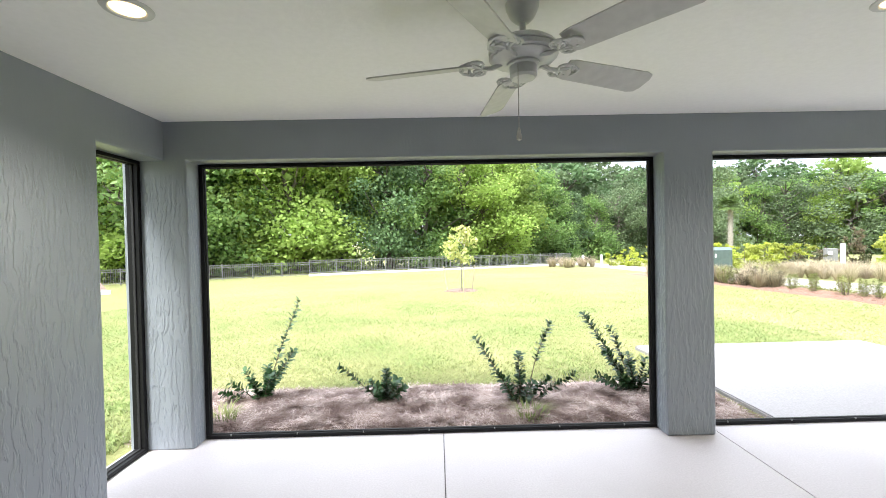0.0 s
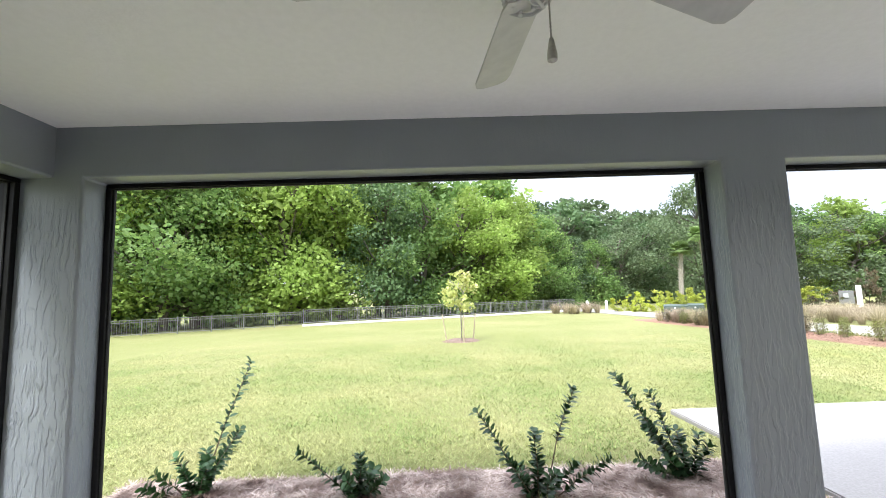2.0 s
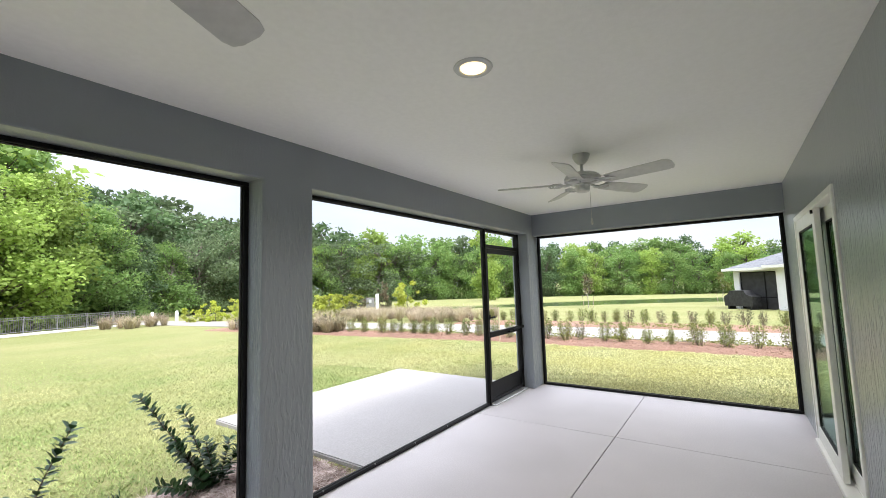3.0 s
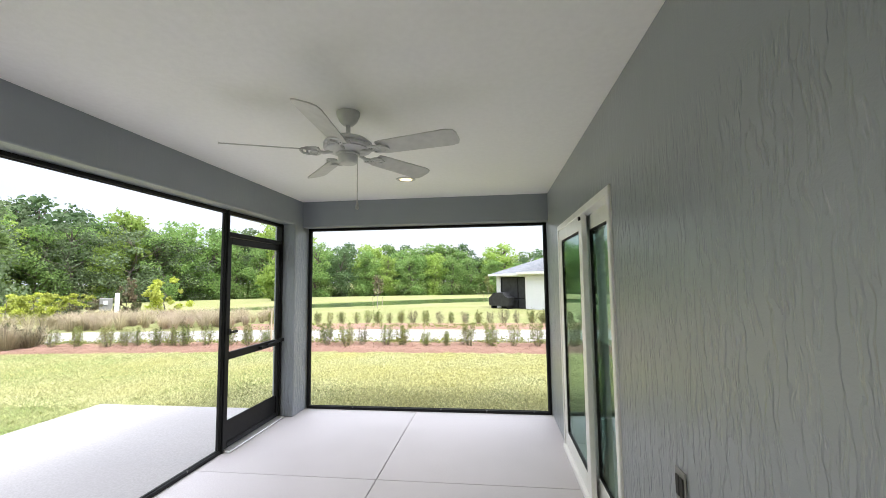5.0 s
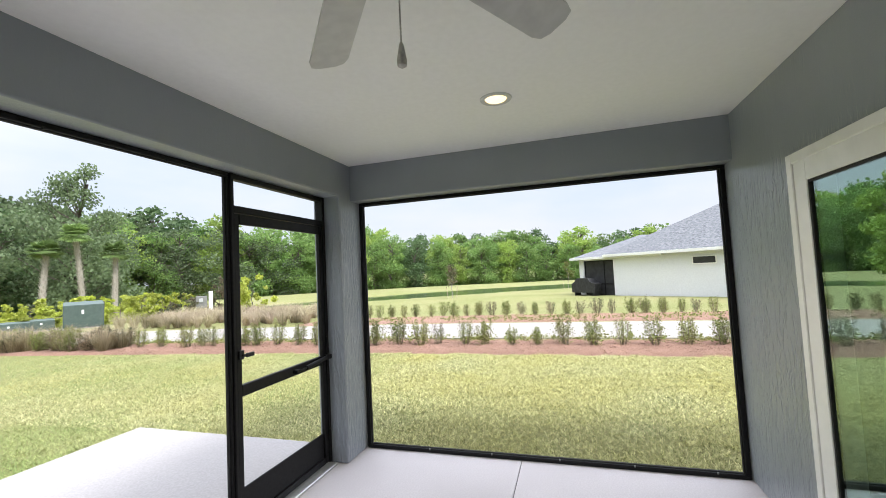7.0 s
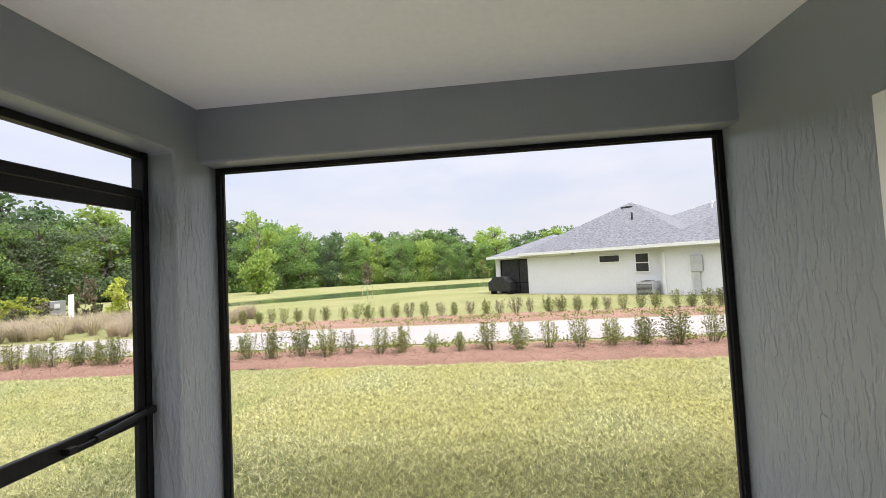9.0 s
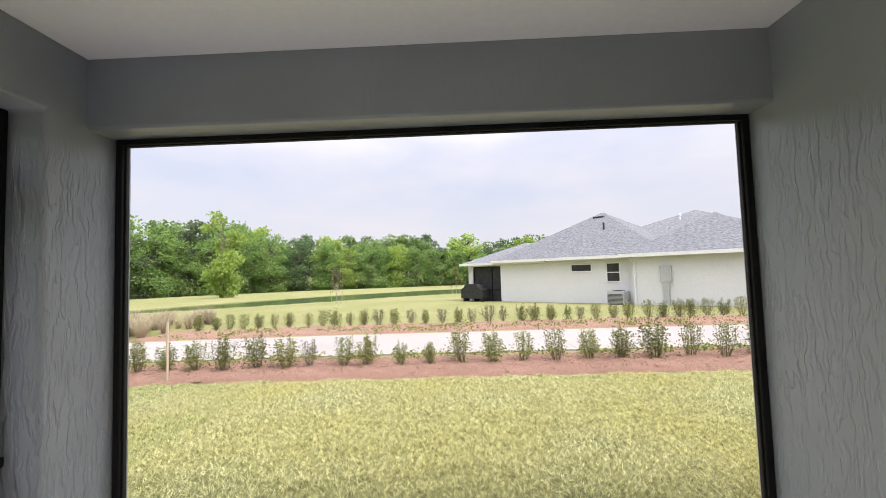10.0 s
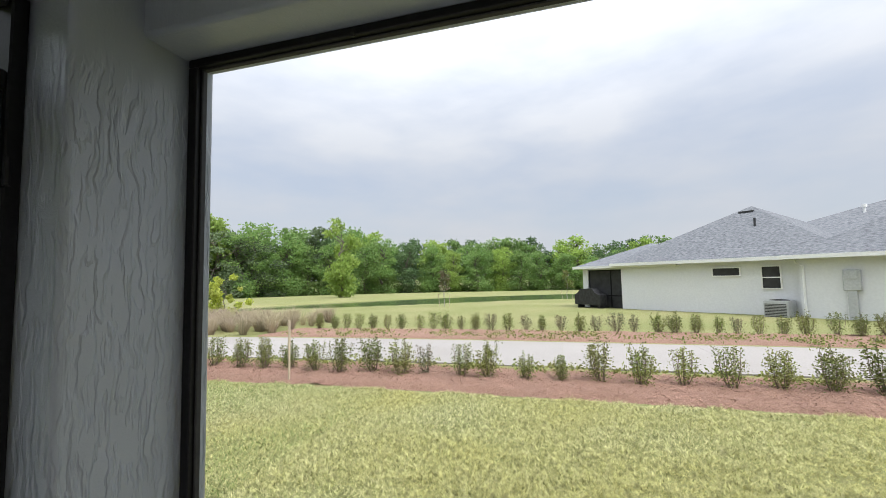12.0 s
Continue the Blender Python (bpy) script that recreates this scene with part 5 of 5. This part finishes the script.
box(bm, -0.22, -0.14, -0.05, 0.05, -0.1, 0.5)
part("leg", bm, GREYMET, up)
bm = bmesh.new()
box(bm, 0.0, 0.24, -0.1, 0.1, -0.1, 1.65)
rounded(bm, 0.01)
part("post", bm, VINYL, up, "white square post")
bm = bmesh.new()
box(bm, -0.56, -0.34, -0.18, -0.118, 0.95, 1.2)
part("meter", bm, GREYMET, up)
for px, py in ((13.4, 37.5), (15.0, 37.2)):
    bo = tagged(empty("bollard", px, py, zed(px, py)), "short white bollard post beside the path", "post", "bollards by the path")
    bm = bmesh.new()
    lathe(bm, [(0.12, -0.1), (0.12, 0.85), (0.08, 0.95), (0.02, 0.97)], seg=12)
    part("post", bm, VINYL, bo, smooth=40)


# ---- metal fence along the woods ----
def fence(x0, y0, x1, y1, lift, name_label):
    length = math.hypot(x1 - x0, y1 - y0)
    ang = math.degrees(math.atan2(y1 - y0, x1 - x0))
    root = tagged(empty("fence", x0, y0, zed(x0, y0), ang), name_label, "fence", "fence along the woods")
    n = int(length / 1.83)
    bm = bmesh.new()
    box(bm, -0.03, 0.03, -0.03, 0.03, -0.4, 1.05)
    post = mesh_of(bm, "post", FENCE)
    bm = bmesh.new()
    box(bm, 0.03, length / n - 0.03, -0.015, 0.015, -0.018, 0.018)
    rail = mesh_of(bm, "rail", FENCE)
    bm = bmesh.new()
    m = 15
    for k in range(1, m):
        u = length / n * k / m
        box(bm, u - 0.009, u + 0.009, -0.009, 0.009, 0.08, 0.99)
    pickets = mesh_of(bm, "infill_panel", FENCE)
    for k in range(n):
        u = length * k / n
        gx_, gy_ = x0 + (x1 - x0) * k / n, y0 + (y1 - y0) * k / n
        z = zed(gx_, gy_) - zed(x0, y0) + lift
        for nm, me, dz in (("post", post, 0), ("rail", rail, 0.98), ("rail", rail, 0.84), ("rail", rail, 0.12), ("infill_panel", pickets, 0)):
            o = new(nm, me)
            o.parent = root
            o.matrix_local = pose(u, 0, z + dz)
            if nm == "infill_panel":
                tagged(o, kind="stuff")


fence(-42, 16.8, -9.2, 29.3, 0.0, "dark bronze metal picket fence in front of the woods")
fence(-9.2, 29.3, 13.0, 39.5, 0.12, "dark bronze metal picket fence on a low curb")
bm = bmesh.new()
a, b = Vector((-9.2, 29.1, 0)), Vector((13.0, 39.3, 0))
for k in range(12):
    p, q = a.lerp(b, k / 12), a.lerp(b, (k + 1) / 12)
    ang = math.degrees(math.atan2(b.y - a.y, b.x - a.x))
    box(bm, 0, (q - p).length - 0.01, -0.12, 0.12, -0.3, 0.14, pose(p.x, p.y, zed(p.x, p.y), 0, 0, ang))
tagged(solid("trim_curb", bm, CURB), "low pale concrete curb under the fence", "curb", kind="structure")


# ---- neighbour's screened enclosure, seen through the narrow opening ----
def enclosure():
    root = tagged(empty("screen_enclosure", -23.8, 14.6, 0.22, 48), "black-framed screened pool enclosure with a pale hipped roof", "enclosure")
    w, d, h, top = 6.7, 6.0, 3.05, 4.2

    def line(n, p, q, r=0.05, m=BRONZE):
        bm = bmesh.new()
        rod(bm, p, q, r, r, 4)
        part(n, bm, m, root)
    for k in range(6):
        line("post", (w * k / 5, 0, 0), (w * k / 5, 0, h))
        line("post", (w, d * k / 5 if k else 0.01, 0), (w, d * k / 5 if k else 0.01, h))
    for z in (0.06, 1.0, h):
        line("rail", (0, 0, z), (w, 0, z))
        line("rail", (w, 0, z), (w, d, z))
    bm = bmesh.new()
    c = [bm.verts.new(p) for p in ((-0.2, -0.2, h + 0.06), (w + 0.2, -0.2, h + 0.06), (w + 0.2, d + 0.2, h + 0.06), (-0.2, d + 0.2, h + 0.06))]
    r1, r2 = bm.verts.new((w * 0.3, d / 2, top)), bm.verts.new((w * 0.6, d / 2, top))
    for fc in ((c[0], c[1], r2, r1), (c[1], c[2], r2), (c[2], c[3], r1, r2), (c[3], c[0], r1), (c[3], c[2], c[1], c[0])):
        bm.faces.new(fc)
    part("roof", bm, GREYMET, root, "pale grey-blue hipped roof")
    bm = bmesh.new()
    box(bm, 0.02, w - 0.06, 0.06, 0.08, 0.06, h - 0.06)
    box(bm, w - 0.1, w - 0.08, 0.1, d, 0.06, h - 0.06)
    part("screen", bm, DARK, root, "dark insect screening")
    bm = bmesh.new()
    box(bm, -0.3, w + 0.3, -0.4, d + 0.3, -0.9, 0.05)
    part("slab", bm, CURB, root)


enclosure()
bm = bmesh.new()
side = pose(-23.8, 14.6, -0.2, 0, 0, 48)
vv = [bm.verts.new(side @ Vector(p)) for p in ((-3, -3.6, -0.75), (9, -3.6, -0.75), (9, -0.42, -0.75), (-3, -0.42, -0.75), (-3, -3.6, -0.22), (9, -3.6, -0.22), (9, -0.42, 0.36), (-3, -0.42, 0.36))]
for f in ((0, 1, 2, 3), (4, 5, 6, 7), (0, 1, 5, 4), (1, 2, 6, 5), (2, 3, 7, 6), (3, 0, 4, 7)):
    bm.faces.new([vv[k] for k in f])
tagged(solid("ground_side_bed", bm, STRAW), "sloping pinkish gravel bed before the enclosure", "mulch bed", kind="structure")
bm = bmesh.new()
box(bm, -3, 9, -3.85, -3.61, -0.75, -0.1, side)
tagged(solid("trim_side_curb", bm, CURB), "pale concrete edging of the gravel bed", "curb", kind="structure")
for u, d, s in ((3.2, -1.6, 1.7), (5.6, -1.9, 0.75), (1.0, -1.2, 1.6)):
    q = side @ Vector((u, d, 0))
    sh = shrub("shrub", HEDGE[0], q.x, q.y, s, s * 90, "small dark green shrub in the gravel bed", "shrubs by the enclosure", 1.4)
    sh.location.z = 0.16 - 0.58 * (-0.42 - d) / 3.18 - 0.02


# ---- shrubs in the straw bed ----
def holly_leaf(me_seed):
    """One leaf with a folded rib and a drooping tip, 1 long."""
    return [(0, 0, 0), (0.35, 0.27, 0.06), (0.75, 0.24, 0.03), (1.0, 0, -0.08), (0.75, -0.24, 0.03), (0.35, -0.27, 0.06), (0.5, 0, -0.02)]


def holly(x, y, branches, seed, label):
    """An open shrub: arching shoots thickly set with small dark leaves. branches: (dx, dy, height, leafy-from, leaves)."""
    r = np.random.default_rng(seed)
    root = tagged(empty("shrub", x, y, zed(x, y) + 0.04), label, "shrub", "shrubs in the straw bed")
    shape = holly_leaf(0)
    vs, fs = [], []
    for dx, dy, h, start, n in branches:
        bm = bmesh.new()
        p0, p3 = Vector((0.02 * dx, 0.02 * dy, -0.04)), Vector((dx, dy, h))
        pts = []
        for k in range(7):
            u = k / 6
            q = p0.lerp(p3, u) + Vector((0, 0, 0.12 * h * math.sin(math.pi * u) * (0.4 if abs(dx) + abs(dy) > 0.2 else 0))) + Vector((r.normal(0, 0.006), r.normal(0, 0.006), 0))
            pts.append(q)
        tube(bm, pts, 0.006, 5, 0.4)
        part("stem", bm, TWIG, root)
        for k in range(n):
            u = start + (1.02 - start) * (k + r.uniform(0, 0.8)) / n
            i = min(5, int(u * 6))
            q = pts[i].lerp(pts[i + 1], min(1.0, u * 6 - i))
            axis = (pts[i + 1] - pts[i]).normalized()
            a = k * 2.4 + r.uniform(-0.5, 0.5)
            out = axis.orthogonal().normalized()
            out.rotate(Matrix.Rotation(a, 3, axis))
            dirn = (out * 1.0 + axis * r.uniform(0.2, 0.9)).normalized()
            side = dirn.cross(axis)
            if side.length < 1e-3:
                side = dirn.orthogonal()
            side.normalize()
            upv = side.cross(dirn)
            s = r.uniform(0.046, 0.078)
            base = len(vs)
            for lx, ly, lz in shape:
                vs.append(q + dirn * (0.004 + lx * s) + side * (ly * s * 1.15) + upv * (lz * s))
            fs += [(base, base + 1, base + 6), (base + 1, base + 2, base + 6), (base + 2, base + 3, base + 6), (base + 3, base + 4, base + 6), (base + 4, base + 5, base + 6), (base + 5, base, base + 6)]
    o = new("foliage", np_mesh("foliage", np.array([tuple(p) for p in vs]), np.array(fs), LEAF_HOLLY))
    o.parent = root


HOLLY = "open dark green holly shrub with long leafy shoots in pine straw"
holly(-1.92, 4.22, [(0.40, 0.05, 1.02, 0.35, 44), (0.36, -0.05, 0.52, 0.2, 60), (-0.16, 0.0, 0.30, 0.2, 46), (0.05, 0.06, 0.34, 0.15, 52), (0.13, -0.08, 0.30, 0.15, 50), (-0.07, -0.08, 0.26, 0.15, 44), (0.2, 0.1, 0.3, 0.2, 40), (-0.34, -0.1, 0.12, 0.5, 30), (-0.30, -0.05, 0.2, 0.4, 26)], 1, HOLLY)
holly(-0.62, 4.08, [(-0.44, 0.0, 0.36, 0.25, 44), (-0.15, 0.05, 0.2, 0.2, 40), (0.03, 0.0, 0.32, 0.15, 56), (0.14, -0.05, 0.24, 0.15, 50), (0.02, 0.08, 0.22, 0.15, 44), (0.2, 0.0, 0.14, 0.2, 40), (-0.06, -0.08, 0.18, 0.15, 40)], 2, "small low dark green holly shrub in pine straw")
holly(0.72, 3.92, [(-0.42, 0.0, 0.66, 0.45, 40), (0.32, 0.05, 0.78, 0.5, 44), (0.0, 0.0, 0.5, 0.2, 70), (0.55, -0.02, 0.30, 0.3, 56), (0.3, 0.05, 0.24, 0.2, 50), (-0.2, -0.04, 0.30, 0.2, 46), (0.1, -0.1, 0.24, 0.2, 46), (-0.12, 0.08, 0.24, 0.2, 40), (0.03, 0.1, 0.3, 0.2, 40)], 3, HOLLY)
holly(1.98, 4.16, [(-0.52, 0.05, 0.82, 0.12, 80), (-0.22, 0.1, 0.66, 0.3, 52), (-0.3, 0.0, 0.42, 0.2, 60), (-0.1, -0.05, 0.4, 0.15, 56), (0.1, 0.0, 0.35, 0.2, 50), (-0.42, -0.05, 0.2, 0.2, 46), (0.22, 0.05, 0.26, 0.2, 46), (0.02, 0.12, 0.3, 0.2, 40), (-0.2, -0.08, 0.2, 0.2, 40)], 4, HOLLY)
rngw = np.random.default_rng(77)
for x, y in ((-2.05, 3.75), (0.74, 3.62)):
    me = tuft_mesh(int(abs(x) * 50), BLADES, 110, 0.14, 0.2, 0.004)
    root = tagged(empty("weed_clump", x, y, zed(x, y) + 0.05), "small green weed clump in pine straw", "weeds", "weeds in the straw bed")
    o = new("tussock", me)
    o.parent = root


# ---- loose straw, chips and grass ----
def litter(rng, n, x0, x1, y0, y1, lift, edge, length, width, tilt=0.25):
    """Thin flat slivers lying at random."""
    c = np.stack([rng.uniform(x0, x1, n), rng.uniform(y0, y1, n), np.zeros(n)], 1)
    c[:, 2] = [bed_z(px, py, x0, x1, y0, y1, lift, edge) for px, py in c[:, :2]]
    c[:, 2] += rng.uniform(0.002, 0.022, n)
    a = rng.uniform(0, 2 * math.pi, n)
    ln = length * rng.uniform(0.5, 1.2, n)
    d = np.stack([np.cos(a) * ln, np.sin(a) * ln, rng.normal(0, tilt, n) * ln], 1) * 0.5
    w = np.stack([-np.sin(a), np.cos(a), rng.normal(0, 0.3, n)], 1) * width * 0.5
    v = np.stack([c - d - w, c - d + w, c + d], 1).reshape(-1, 3)
    return v, np.arange(3 * n).reshape(-1, 3)


rng = np.random.default_rng(9)
v, f = litter(rng, 48000, -2.75, 2.86, 3.345, 4.62, 0.055, 0.25, 0.14, 0.006)
tagged(new("pine_straw", np_mesh("pine_straw", v, f, NEEDLE)), "faded pinkish-brown pine needles covering the bed", "pine straw", kind="stuff")
v, f = litter(rng, 42000, 10.75, 12.75, -8, 14, 0.05, 0.3, 0.065, 0.011)
tagged(new("mulch_chips", np_mesh("mulch_chips", v, f, CHIP)), "reddish-brown mulch chips under the hedge", "mulch", kind="stuff")


def lumps(x, y, cell, seed):
    """Smooth random values 0..1 with the given cell size."""
    g = np.random.default_rng(seed).uniform(0, 1, (256, 256))
    u, v = x / cell + 900, y / cell + 900
    i, j = np.floor(u).astype(int), np.floor(v).astype(int)
    a, b = u - i, v - j
    a, b = a * a * (3 - 2 * a), b * b * (3 - 2 * b)
    i, j, i1, j1 = i % 256, j % 256, (i + 1) % 256, (j + 1) % 256
    return (g[i, j] * (1 - a) + g[i1, j] * a) * (1 - b) + (g[i, j1] * (1 - a) + g[i1, j1] * a) * b


def turf(name, rng, x, y, tall, width, material, label):
    """Single grass blades in uneven tufts, left out where the beds, the pad and the porch lie."""
    bed_rim = 4.52 + 0.06 * np.sin(x * 5.1) + 0.04 * np.sin(x * 13.7)
    keep = ~((x > -2.7) & (x < 2.9) & (y < bed_rim)) & ~((x > 2.84) & (x < 6.3) & (y < 6.02)) & ~((x > -2.45) & (x < 6.27) & (y < 3.4))
    keep &= x < 10.82 + 0.07 * np.sin(y * 4.3) + 0.05 * np.sin(y * 11.0)
    keep &= rng.uniform(0, 1, len(x)) < 0.35 + 0.9 * lumps(x, y, 0.07, 3)
    x, y = x[keep], y[keep]
    n = len(x)
    a = rng.uniform(0, 2 * math.pi, n)
    ln = tall * rng.uniform(0.5, 1.15, n) * (0.55 + 0.6 * lumps(x, y, 0.11, 1) + 0.35 * lumps(x, y, 0.6, 2))
    lean = rng.uniform(0.4, 2.4, n)
    base = np.stack([x, y, height(x, y) - 0.004], 1)
    tip = base + np.stack([np.cos(a) * lean * ln, np.sin(a) * lean * ln, ln], 1)
    b = a + rng.uniform(0.8, 2.3, n)
    w = np.stack([np.cos(b), np.sin(b), np.zeros(n)], 1) * (width * rng.uniform(0.6, 1.3, n))[:, None] * 0.5
    v = np.stack([base - w, base + w, tip], 1).reshape(-1, 3)
    tagged(new(name, np_mesh(name, v, np.arange(3 * n).reshape(-1, 3), material)), label, "grass", kind="stuff")


n = 520000
turf("grass", rng, rng.uniform(6.27, 10.95, n), 2.2 + rng.normal(0, 4.2, n), 0.038, 0.0085, BLADES_DRY, "short yellow-green lawn grass with straw-coloured patches")
n = 390000
turf("grass", rng, rng.uniform(-10.0, 10.9, n) , 4.4 + np.abs(rng.normal(0, 5.0, n)), 0.04, 0.010, BLADES, "short green lawn grass beside the bed")
n = 60000
turf("grass", rng, -2.42 - np.abs(rng.normal(0, 2.2, n)), rng.uniform(0.5, 4.4, n), 0.05, 0.011, BLADES, "short green lawn grass beside the porch wall")
